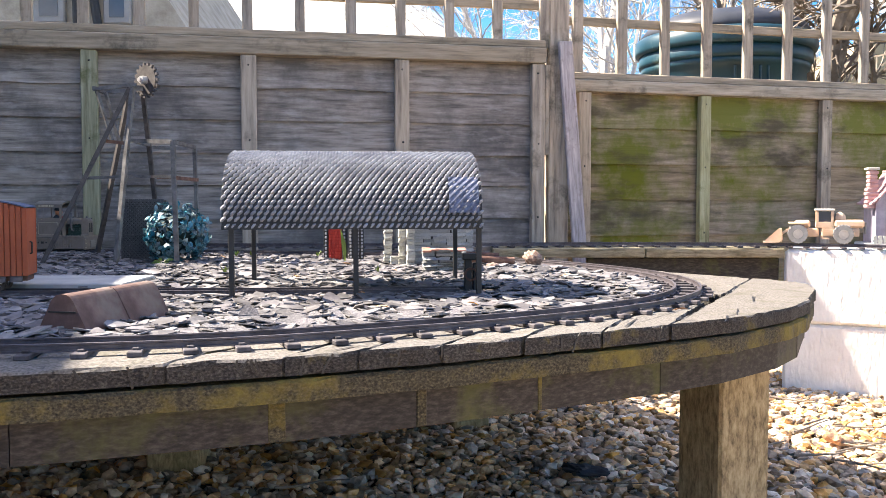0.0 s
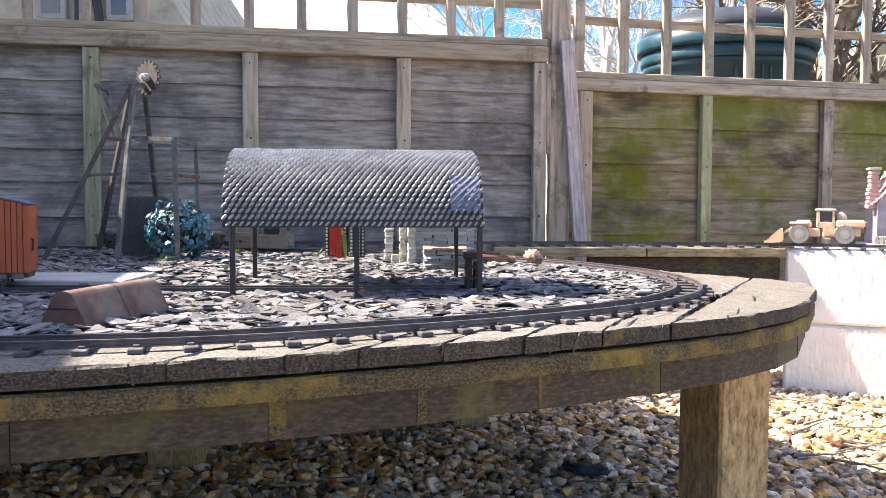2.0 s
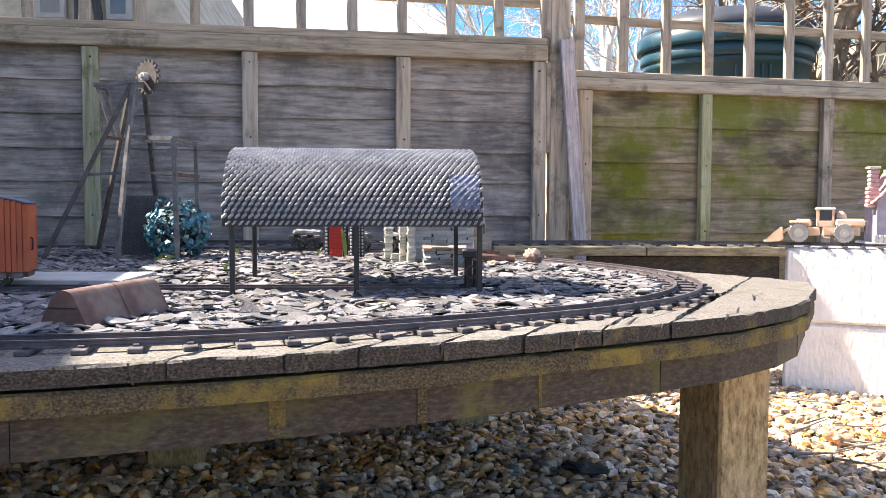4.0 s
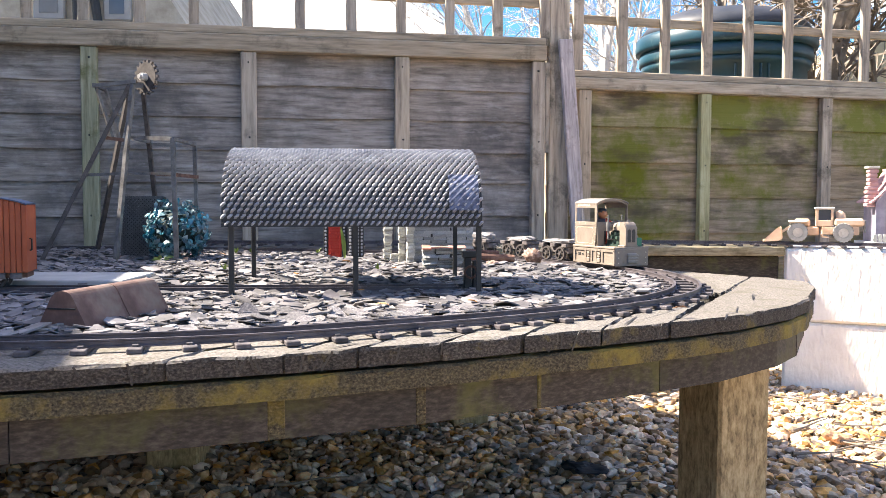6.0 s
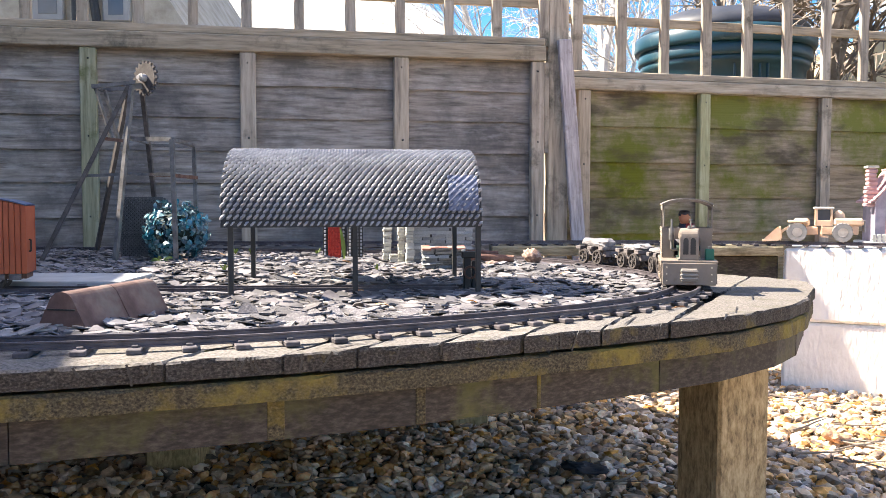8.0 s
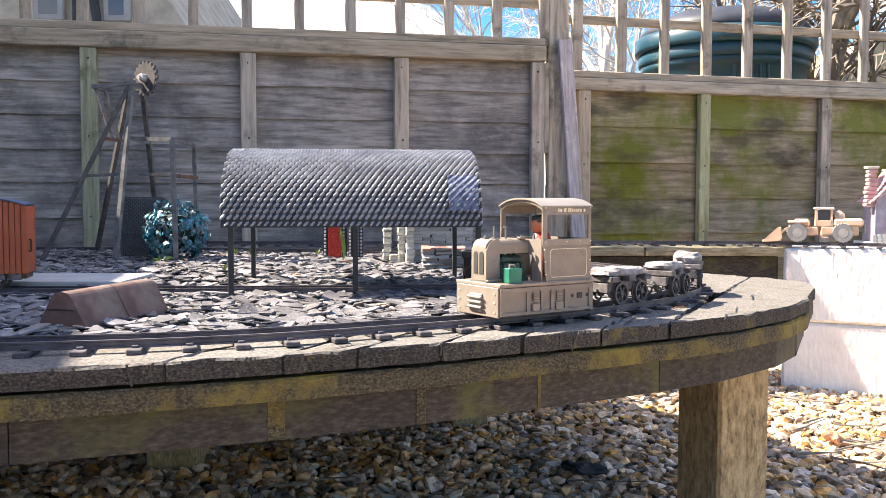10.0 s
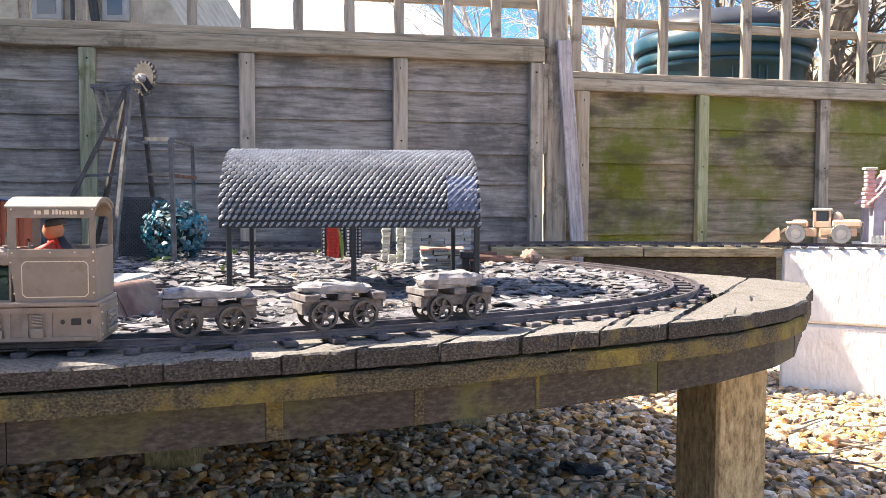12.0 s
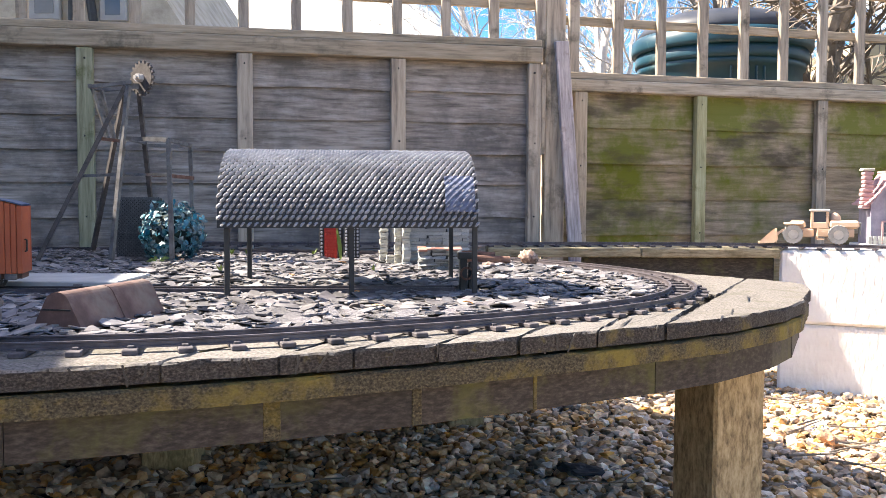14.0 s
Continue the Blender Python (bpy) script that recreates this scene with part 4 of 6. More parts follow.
        for x, z in [(c0 + 0.002, z) for z in (0.045, 0.059, 0.073, 0.0805, 0.118)] + [(c1 - 0.004, z) for z in (0.0805, 0.118)] + [(0.0022, 0.045), (0.0035, 0.059), (0.005, 0.072), (-0.03, 0.0805), (-0.052, 0.0805)]:
            bm = bmesh.new()
            tube(bm, (x, y, z), (x, y + side * 0.0026, z), 0.0008, 6)
            part("rivet", bm, M_CREAMLINE, sheet)
    # front sheet with the bonnet passing through it, and corner pillars
    bm = bmesh.new()
    box(bm, c1 - 0.0018, c1, -cw + 0.001, -0.022, 0.0372, zs)
    box(bm, c1 - 0.0018, c1, 0.022, cw - 0.001, 0.0372, zs)
    box(bm, c1 - 0.0018, c1, -0.022, 0.022, 0.066, zs)
    part("cab_front", bm, M_LOCO_D, L)
    bm = bmesh.new()
    box(bm, c0, c0 + 0.0018, -cw + 0.001, cw - 0.001, 0.0372, zs)
    part("cab_back", bm, M_LOCO_D, L)
    # curved roof
    bm = bmesh.new()
    n, rise = 12, 0.0085
    rows = []
    for x in (c0 - 0.0015, c1 + 0.0020):
        for dz in (0, -0.0018):
            rows.append([bm.verts.new((x, (cw + 0.0022) * (2 * k / n - 1), 0.1205 + dz + rise * (1 - abs(2 * k / n - 1) ** 2.4))) for k in range(n + 1)])
    o0, i0, o1, i1 = rows
    for k in range(n):
        bm.faces.new((o0[k], o0[k + 1], o1[k + 1], o1[k]))
        bm.faces.new((i0[k], i1[k], i1[k + 1], i0[k + 1]))
        bm.faces.new((o0[k], i0[k], i0[k + 1], o0[k + 1]))
        bm.faces.new((o1[k], o1[k + 1], i1[k + 1], i1[k]))
    for k in (0, n):
        bm.faces.new((o0[k], o1[k], i1[k], i0[k]))
    part("roof", bm, M_CREAMTOP, L, "pale curved cab roof", smooth=False)
    for x in (c0, c1 - 0.0025):            # arched end frames under the roof
        bm = bmesh.new()
        rows = []
        for xx in (x, x + 0.0022):
            rows.append([bm.verts.new((xx, (cw - 0.001) * (2 * k / n - 1), 0.1185 + rise * (1 - abs(2 * k / n - 1) ** 2.4))) for k in range(n + 1)])
            rows.append([bm.verts.new((xx, (cw - 0.001) * (2 * k / n - 1), 0.1155 + rise * (1 - abs(2 * k / n - 1) ** 2.4))) for k in range(n + 1)])
        o0, i0, o1, i1 = rows
        for k in range(n):
            bm.faces.new((o0[k], o0[k + 1], o1[k + 1], o1[k]))
            bm.faces.new((i0[k], i1[k], i1[k + 1], i0[k + 1]))
            bm.faces.new((o0[k], i0[k], i0[k + 1], o0[k + 1]))
            bm.faces.new((o1[k], o1[k + 1], i1[k + 1], i1[k]))
        part("roof_hoop", bm, M_LOCO_D, L)
    bm = bmesh.new()
    tube(bm, (c0 + 0.022, -cw + 0.004, zs), (c0 + 0.022, -cw + 0.004, zt), 0.0010, 8)
    part("handrail", bm, M_CREAMTOP, L)
    bm = bmesh.new()
    box(bm, -0.060, -0.046, -0.02, 0.02, 0.0372, 0.066, 0.001)
    part("seat_box", bm, M_CREAMTOP, L)
    bm = bmesh.new()
    tube(bm, (0.000, 0.012, 0.0372), (-0.004, 0.012, 0.088), 0.0013, 8)
    part("control_lever", bm, M_STEEL, L)
    # the driver: one plain doll
    doll = bmesh.new()
    bmesh.ops.create_icosphere(doll, subdivisions=2, radius=0.0102, matrix=pose(-0.022, -0.003, 0.0985))
    tube(doll, (-0.030, -0.003, 0.070), (-0.024, -0.003, 0.091), 0.0165, 14, 0.008)
    tube(doll, (-0.031, -0.003, 0.040), (-0.030, -0.003, 0.070), 0.015, 14, 0.017)
    tube(doll, (-0.027, 0.011, 0.086), (-0.008, 0.011, 0.078), 0.0048, 8, 0.004)
    tube(doll, (-0.0245, -0.003, 0.1025), (-0.0235, -0.003, 0.1090), 0.0112, 14, 0.0085)
    me = mesh_of("driver_doll", doll, M_SKIN, smooth=True)
    for mat in (M_RED, M_COAT):
        me.materials.append(mat)
    for p in me.polygons:
        c = p.center
        p.material_index = 2 if c.z > 0.1028 else (1 if c.z < 0.0905 else 0)
        if c.z < 0.0905 and (c.x < -0.034 or c.y < 0.0):
            p.material_index = 2
    part("driver_doll", me, None, L, "plain toy driver in dark coat, red shirt and cap")
    # chain to the first wagon
    bm = bmesh.new()
    for k in range(3):
        x = F0 - 0.010 - 0.0085 * k
        for a in range(10):
            t0, t1 = 2 * math.pi * a / 10, 2 * math.pi * (a + 1) / 10
            f = (lambda t: (x + 0.0058 * math.cos(t), 0.0026 * math.sin(t) * (k % 2), 0.0165 + 0.0026 * math.sin(t) * ((k + 1) % 2) - 0.003 * (k == 1)))
            tube(bm, f(t0), f(t1), 0.0008, 5, cap=False)
    part("coupling_chain", bm, M_CREAMTOP, L)
    for o in L.children_recursive:          # the real one is a short model
        for v in o.data.vertices:
            v.co.x *= 0.925
            v.co.y *= 0.89
    return L


def build_train():
    wheel_me = WHEEL_ME
    loco = build_loco()
    cars = [build_wagon(1, "small grey slate wagon with a low pale stone slab", (0.090, 0.045, 0.0085, 0.002, 0, 2), wheel_me),
            build_wagon(2, "small grey slate wagon with a thin broad stone slab", (0.080, 0.042, 0.0088, 0.004, -1.5, -3), wheel_me),
            build_wagon(3, "small grey slate wagon with a thick angular stone", (0.078, 0.040, 0.0150, 0.004, 1, 1), wheel_me)]
    return [loco] + cars


# places of the locomotive's middle along the loop, in metres, by the second
TRAIN_S = ((0.0, 1.204), (1.5, 1.608), (2.5, 1.88), (5.5, 2.666), (6.0, 2.752), (6.5, 2.838), (7.0, 2.932), (7.5, 3.03), (8.0, 3.128), (10.5, 3.722), (11.0, 3.852), (11.5, 3.981),
           (12.0, 4.115), (12.5, 4.241), (13.0, 4.361), (13.5, 4.479), (14.0, 4.597))
GAPS = (0.0, 0.157, 0.284, 0.412)


def train_s(t):
    for (a, s0), (b, s1) in zip(TRAIN_S, TRAIN_S[1:]):
        if t <= b:
            return s0 + (s1 - s0) * (t - a) / (b - a)
    return TRAIN_S[-1][1]


def car_pose(s, base):
    """A vehicle whose two axles ride on the line."""
    x0, y0, _ = on_line(LOOP, s - base / 2)
    x1, y1, _ = on_line(LOOP, s + base / 2)
    return pose((x0 + x1) / 2, (y0 + y1) / 2, RAIL + 0.0002, 0, 0, math.degrees(math.atan2(y1 - y0, x1 - x0)))


def motions():
    for k, car in enumerate(TRAIN):
        rows = []
        for j in range(0, 57):
            t = j * 0.25
            rows.append((t, car_pose(train_s(t) - GAPS[k], 0.05)))
        walk(car, rows)
    for axle, x in WHEELSETS:
        rows = []
        for j in range(0, 211):
            t = j / 15
            rows.append((t, pose(x, 0, 0.0138) @ pose(0, 0, 0, 0, math.degrees(train_s(t) / 0.0138))))
        walk(axle, rows)


# ---------------------------------------------------------------- the open shed
def build_shed():
    shed = thing("open_shed", "open-sided model shed with arched grey mesh roof", "model shed", pose(-0.291, 1.1936, DECK, 0, 0, 6))
    Lx, Wy, eave, rise = 0.345, 0.28, 0.104, 0.107
    for x, y in ((0.004, 0.0), (0.172, 0.0), (0.343, 0.0), (0.004, Wy), (0.343, Wy)):
        bm = bmesh.new()
        box(bm, x - 0.0036, x + 0.0036, y - 0.0036, y + 0.0036, -0.008, eave + 0.004, 0.0006)
        part("leg", bm, M_BLACK, shed)
    half = Wy / 2 + 0.006
    x0, x1 = -0.008, Lx + 0.002
    nx, na = 40, 36

    def arc(f):
        a = math.pi * (1 - f)
        return Wy / 2 + half * math.cos(a), eave + rise * math.sin(a) ** 0.85
    bm = bmesh.new()
    rows = []
    for k in range(na + 1):
        y, z = arc(k / na)
        rows.append([bm.verts.new((x, y, z)) for x in (x0, x1)] + [bm.verts.new((x, y, z - 0.0015)) for x in (x0, x1)])
    for a, b in zip(rows, rows[1:]):
        bm.faces.new((a[0], a[1], b[1], b[0]))
        bm.faces.new((a[2], b[2], b[3], a[3]))
        bm.faces.new((a[0], b[0], b[2], a[2]))
        bm.faces.new((a[1], a[3], b[3], b[1]))
    part("roof_lining", bm, M_BLACK, shed)
    # slanting raised strands of the moulded mesh, in staggered rows
    verts, faces = [], []
    rng = random.Random(2)
    dx = (x1 - x0) / nx
    rows_n = 48

    def put(cx, cf):
        base = len(verts)
        y, z = arc(cf)
        y2, z2 = arc(cf + 0.004)
        t = Vector((0, y2 - y, z2 - z)).normalized()
        n = Vector((0, -t.z, t.y))
        o = Vector((cx + rng.uniform(-0.0004, 0.0004), y, z))
        h = 0.0046 + rng.uniform(-0.0008, 0.0006)
        e = Vector((1, 0, 0))
        along, across = e * 0.72 + t * 0.69, e * 0.69 - t * 0.72
        for sc, up in ((1.0, -0.0006), (0.72, 0.66), (0.2, 1.0)):
            for u, v in ((-1, 0), (-0.55, -0.75), (0.55, -0.75), (1, 0), (0.55, 0.75), (-0.55, 0.75)):
                verts.append(o + along * (u * 0.0056 * sc) + across * (v * 0.0030 * sc) + n * (h * up if up > 0 else up))
        for q in (0, 6):
            for k in range(6):
                faces.append((base + q + k, base + q + (k + 1) % 6, base + q + 6 + (k + 1) % 6, base + q + 6 + k))
        faces.append(tuple(base + 12 + k for k in range(6)))
    for r in range(rows_n + 1):
        for c in range(nx):
            cx = x0 + dx * (c + (0.25 if r % 2 else 0.75))
            put(cx, 0.002 + 0.992 * r / rows_n)
    me = bpy.data.meshes.new("roof_mesh")
    me.from_pydata([tuple(v) for v in verts], [], faces)
    me.materials.append(M_MESH)
    part("roof_mesh", me, None, shed, "grey diamond mesh moulding")
    for f in (0.0, 1.0):
        y, z = arc(f)
        bm = bmesh.new()
        bar(bm, (x0, y, z), (x1, y, z), 0.006, 0.006)
        part("eave_beam", bm, M_BLACK, shed)
    # bluish patch of finer mesh near one end
    bm = bmesh.new()
    k0, k1 = 3, 14
    rows = []
    for k in range(k0, k1 + 1):
        y, z = arc(k / na * 0.5 + 0.0)
        y2, z2 = arc(k / na * 0.5 + 0.004)
        t = Vector((0, y2 - y, z2 - z)).normalized()
        n = Vector((0, -t.z, t.y))
        rows.append([bm.verts.new(Vector((x, y, z)) + n * (0.0034 + 0.0012 * ((k + j) % 2))) for j, x in enumerate([x1 - 0.046 + 0.0052 * q for q in range(9)])])
    for a, b in zip(rows, rows[1:]):
        for j in range(8):
            bm.faces.new((a[j], a[j + 1], b[j + 1], b[j]))
    part("patch", bm, M_BLUEMESH, shed, "faded blue patch on the roof")


M_BLUEMESH = material("faded_blue_mesh", [(0.035, 0.045, 0.075), (0.13, 0.155, 0.24)], scale=120, rough=0.5, bump=0.2, bump_scale=200)


# ---------------------------------------------------------------- far right: shelf, wall
def build_right_side():
    shelf = thing("timber_beam", "weathered sleeper beam carrying the branch track", "timber beam")
    for x0, x1, seed in ((0.135, 0.552, 1), (0.554, 0.934, 2)):
        slab("beam", shelf, M_BEAM, x0, x1, 2.4, 2.552, 0.366, 0.3915, 0.003)
    bm = bmesh.new()
    box(bm, 0.40, 0.933, 2.44, 2.47, 0.25, 0.364, 0.003)
    part("lower_board", bm, M_FASCIA, shelf)
    for x in (0.2, 0.6):
        bm = bmesh.new()
        box(bm, x - 0.03, x + 0.03, 2.475, 2.53, -0.02, 0.365, 0.002)
        part("leg", bm, M_FASCIA, shelf)
    wall = thing("white_wall", "rough white-rendered low block wall", "wall", pose(0.938, 2.416, 0, 0, 0, -24.8), kind="structure")
    for k, (z0, z1, dy) in enumerate(((-0.02, 0.185, 0.0), (0.187, 0.388, -0.006))):
        bm = bmesh.new()
        box(bm, 0, 1.6, dy, 0.30, z0, z1, 0.008)
        part("course", bm, M_WHITE, wall)


# ---------------------------------------------------------------- things on the layout
M_BUSH = material("blue_green_leaf", [(0.012, 0.05, 0.08), (0.045, 0.155, 0.2), (0.24, 0.40, 0.43)], scale=30, rough=0.45, bump=0.1, per_piece=0.5, island=True)
M_LEAF = material("fresh_green_leaf", [(0.10, 0.16, 0.03), (0.2, 0.26, 0.06)], scale=30, rough=0.5, bump=0)
M_HUBSTEEL = material("bright_steel", [(0.35, 0.33, 0.32), (0.55, 0.53, 0.52)], scale=40, rough=0.4, metal=0.3, bump=0.1)
M_MESHDARK = material("dark_plastic_mesh", [(0.05, 0.05, 0.055), (0.10, 0.10, 0.11)], scale=30, rough=0.4, bump=0.1)
M_DRYLEAF = material("dry_brown_leaf", [(0.22, 0.09, 0.03), (0.42, 0.2, 0.08), (0.5, 0.33, 0.16)], scale=60, rough=0.7, bump=0.3, bump_scale=200, per_piece=0.3)
M_DRYSTONE = material("stacked_slate", [(0.15, 0.16, 0.17), (0.27, 0.275, 0.27), (0.40, 0.40, 0.37)], scale=40, rough=0.75, bump=0.4, bump_scale=160, per_piece=0.3)
M_PALESTONE = material("pale_stone", [(0.36, 0.35, 0.31), (0.52, 0.51, 0.45)], scale=40, rough=0.8, bump=0.4, bump_scale=160, per_piece=0.2)
M_TILE = material("red_roof_tile", [(0.25, 0.09, 0.06), (0.4, 0.2, 0.15)], scale=40, rough=0.8, bump=0.3, per_piece=0.2)
M_RUST = material("rusty_metal", [(0.05, 0.025, 0.02), (0.14, 0.07, 0.05), (0.24, 0.15, 0.11)], scale=30, rough=0.85, bump=0.4, bump_scale=120)
M_SHELL = material("pale_shell", [(0.10, 0.055, 0.04), (0.24, 0.155, 0.12), (0.48, 0.37, 0.31)], scale=110, rough=0.7, bump=0.4, bump_scale=200)
M_LOADER = material("faded_cream_plastic", [(0.58, 0.40, 0.27), (0.68, 0.5, 0.36)], scale=30, rough=0.6, bump=0.1)
M_TYRE = material("grey_rubber", [(0.16, 0.16, 0.16), (0.28, 0.28, 0.28)], scale=40, rough=0.8, bump=0.2)
M_HUB = material("pale_hub", [(0.4, 0.38, 0.36), (0.55, 0.53, 0.5)], scale=40, rough=0.6, bump=0)
M_LILAC = material("lilac_cottage_wall", [(0.22, 0.195, 0.25), (0.31, 0.28, 0.33)], scale=40, rough=0.8, bump=0.2)
M_PINK = material("pink_cottage_roof", [(0.38, 0.22, 0.22), (0.5, 0.33, 0.32)], scale=40, rough=0.8, bump=0.3, bump_scale=120)
M_BLUEGLASS = material("blue_painted_window", [(0.06, 0.13, 0.25), (0.12, 0.22, 0.36)], scale=40, rough=0.3, bump=0)
M_PLATFORM = material("pale_slab", [(0.34, 0.34, 0.34), (0.46, 0.46, 0.45)], scale=20, rough=0.85, bump=0.3, bump_scale=120)
M_TANK = material("green_tank_plastic", [(0.006, 0.034, 0.052), (0.014, 0.058, 0.082)], scale=6, rough=0.38, bump=0.05, bump_scale=30, stain=(0.1, 0.15, 0.14), stain_scale=5, stain_from=0.6, stain_to=0.75)
M_TANKLID = material("dark_tank_lid", [(0.02, 0.025, 0.035), (0.05, 0.055, 0.07)], scale=6, rough=0.5, bump=0.05)
M_HOUSE = material("buff_stone_wall", [(0.30, 0.26, 0.20), (0.42, 0.37, 0.29), (0.5, 0.45, 0.37)], scale=5, rough=0.9, bump=0.5, bump_scale=30, bump_dist=0.01)
M_SANDSTONE = material("yellow_stone_wall", [(0.42, 0.34, 0.2), (0.55, 0.45, 0.28)], scale=5, rough=0.9, bump=0.4, bump_scale=30, bump_dist=0.01)
M_GLASS = material("dark_window_glass", [(0.05, 0.06, 0.075), (0.08, 0.09, 0.11)], scale=3, rough=0.08, bump=0, spec=0.7)
M_FRAMEP = material("white_window_frame", [(0.28, 0.27, 0.26), (0.36, 0.35, 0.33)], scale=10, rough=0.5, bump=0)
M_BARK = material("bare_twig_bark", [(0.13, 0.105, 0.085), (0.26, 0.22, 0.18)], scale=20, rough=0.9, bump=0.3, bump_scale=80)
M_PALEBARK = material("pale_twig_bark", [(0.42, 0.39, 0.37), (0.6, 0.57, 0.54)], scale=20, rough=0.9, bump=0.3, bump_scale=80)
# for the two added out-of-view walls that only block light
M_BLOCKER = material("light_blocker_wall", [(0.10, 0.09, 0.08), (0.17, 0.155, 0.14)], scale=5, rough=0.9, bump=0.4, bump_scale=40, bump_dist=0.004)


def at_plan(px, py, y):
    """A place from a sight line (in picture units) and its distance."""
    return Vector(((px - 784) / 1560 * y, y, EYE_Z - (py - 357) / 1560 * y))


def build_headframe():
    hf = thing("mine_headframe", "rusty grey steel model mine headframe with winding wheel", "mine headframe", pose(0, 0, 0))
    def strut(name, a, b, w=0.0075, mat=M_STEEL):
        bm = bmesh.new()
        w *= 1.05
        bar(bm, at_plan(*a), at_plan(*b), w)
        part(name, bm, mat, hf)
    strut("front_leg", (70, 473, 1.888), (234, 158, 1.936), 0.0085, M_IRON)
    strut("front_leg", (203, 474, 1.872), (239, 158, 1.936), 0.0085)
    strut("back_leg", (172, 446, 2.096), (233, 165, 2), 0.0085, M_IRON)
    strut("back_leg", (284, 448, 2.096), (257, 165, 2), 0.0085, M_IRON)
    strut("top_beam", (170, 160, 1.936), (246, 152, 1.936))
    strut("top_beam", (188, 166, 2), (266, 160, 2))
    strut("top_beam", (171, 158, 1.936), (190, 166, 2))
    strut("strut", (176, 163, 1.936), (202, 250, 1.96), 0.006)
    strut("strut", (192, 166, 1.984), (214, 252, 1.976), 0.006)
    strut("brace", (186, 250, 1.936), (228, 255, 1.936), 0.007, M_RUST)
    strut("brace", (150, 316, 1.92), (222, 313, 1.92), 0.006)
    strut("brace", (222, 312, 1.92), (310, 314, 1.884), 0.006)
    strut("brace", (279, 315, 2.056), (350, 317, 2.068), 0.005, M_RUST)
    strut("brace", (235, 250, 1.936), (268, 258, 2.024), 0.006)
    strut("landing_post", (308, 251, 1.884), (312, 462, 1.884), 0.0085)
    strut("landing_post", (346, 262, 2.064), (350, 452, 2.064), 0.0075)
    strut("landing_rail", (230, 250, 1.936), (309, 252, 1.884), 0.0085)
    strut("landing_rail", (308, 252, 1.884), (347, 262, 2.064), 0.007)
    strut("landing_rail", (268, 262, 2.04), (347, 264, 2.064), 0.007)
    strut("landing_rail", (310, 315, 1.884), (350, 319, 2.064), 0.007, M_RUST)
    bm = bmesh.new()
    r = 0.0325
    ring_band(bm, 0.006, r, -0.0035, 0.0035, 36)
    tooth = bmesh.new()
    bar(tooth, (r * 0.97, 0, 0), (r + 0.0058, 0, 0), 0.0055, 0.006)
    tooth = mesh_of("tooth", tooth, M_IRON)
    c = at_plan(264, 145, 1.952)
    w = part("winding_wheel", bm, M_IRON, hf, "dark toothed steel wheel", at=pose(c.x, c.y, c.z, 0, 0, -32))
    bm = bmesh.new()
    tube(bm, (0, -0.016, 0), (0, 0.014, 0), 0.0085, 16, 0.0105)
    tube(bm, (0, -0.022, 0), (0, -0.016, 0), 0.0048, 12)
    part("hub", bm, M_HUBSTEEL, w, "bright steel hub")
    for k in range(18):
        part("tooth", tooth, None, w, at=pose(0, 0, 0, 0, 20 * k))
    bm = bmesh.new()
    bar(bm, at_plan(238, 158, 1.936), at_plan(276, 160, 1.976), 0.006, 0.012)
    part("bearing_plate", bm, M_STEEL, hf)


def build_bush():
    bush = thing("artificial_bush", "round artificial bush with blue-green leaves", "bush", pose(-0.592, 1.96, DECK))
    rng = random.Random(8)
    bm = bmesh.new()
    for k in range(620):
        a, u = rng.uniform(0, 2 * math.pi), rng.uniform(-0.85, 1)
        r = 0.071 * rng.uniform(0.72, 1.03) * (1 + 0.06 * math.sin(5 * a + 3 * u))
        q = math.sqrt(1 - u * u)
        d = Vector((q * math.cos(a), q * math.sin(a), u))
        c = d * r + Vector((0, 0, 0.066))
        n = (d + Vector([rng.uniform(-0.9, 0.9) for _ in range(3)])).normalized()
        m = Matrix.Translation(c) @ n.to_track_quat("Z", "Y").to_matrix().to_4x4() @ pose(0, 0, 0, 0, 0, rng.uniform(0, 360))
        s = rng.uniform(0.006, 0.0105)
        pts = [(-1, 0, 0), (-0.3, -0.55, 0.12), (0.45, -0.45, 0.12), (1, 0, -0.15), (0.45, 0.45, 0.12), (-0.3, 0.55, 0.12)]
        bm.faces.new([bm.verts.new(m @ (Vector(p) * s)) for p in pts])
    crown = part("foliage", bm, M_BUSH, bush)
    tagged(crown, kind="stuff")
    bm = bmesh.new()
    bmesh.ops.create_icosphere(bm, subdivisions=2, radius=0.046, matrix=pose(0, 0, 0.064))
    part("core", bm, M_BUSHCORE, bush)
    for k in range(6):
        bm = bmesh.new()
        c = Vector((-0.028 + 0.007 * k, -0.075, 0.006 + 0.004 * (k % 3)))
        m = Matrix.Translation(c) @ pose(0, 0, 0, rng.uniform(20, 90), rng.uniform(-30, 30), rng.uniform(0, 360))
        pts = [(-1, 0, 0), (-0.3, -0.5, 0.1), (0.5, -0.4, 0.1), (1, 0, -0.1), (0.5, 0.4, 0.1), (-0.3, 0.5, 0.1)]
        bm.faces.new([bm.verts.new(m @ (Vector(p) * 0.009)) for p in pts])
        part("leaf", bm, M_LEAF, bush, "yellow-green leaf")


M_BUSHCORE = material("dark_foliage_core", [(0.006, 0.018, 0.018), (0.012, 0.03, 0.03)], scale=30, rough=0.8, bump=0)


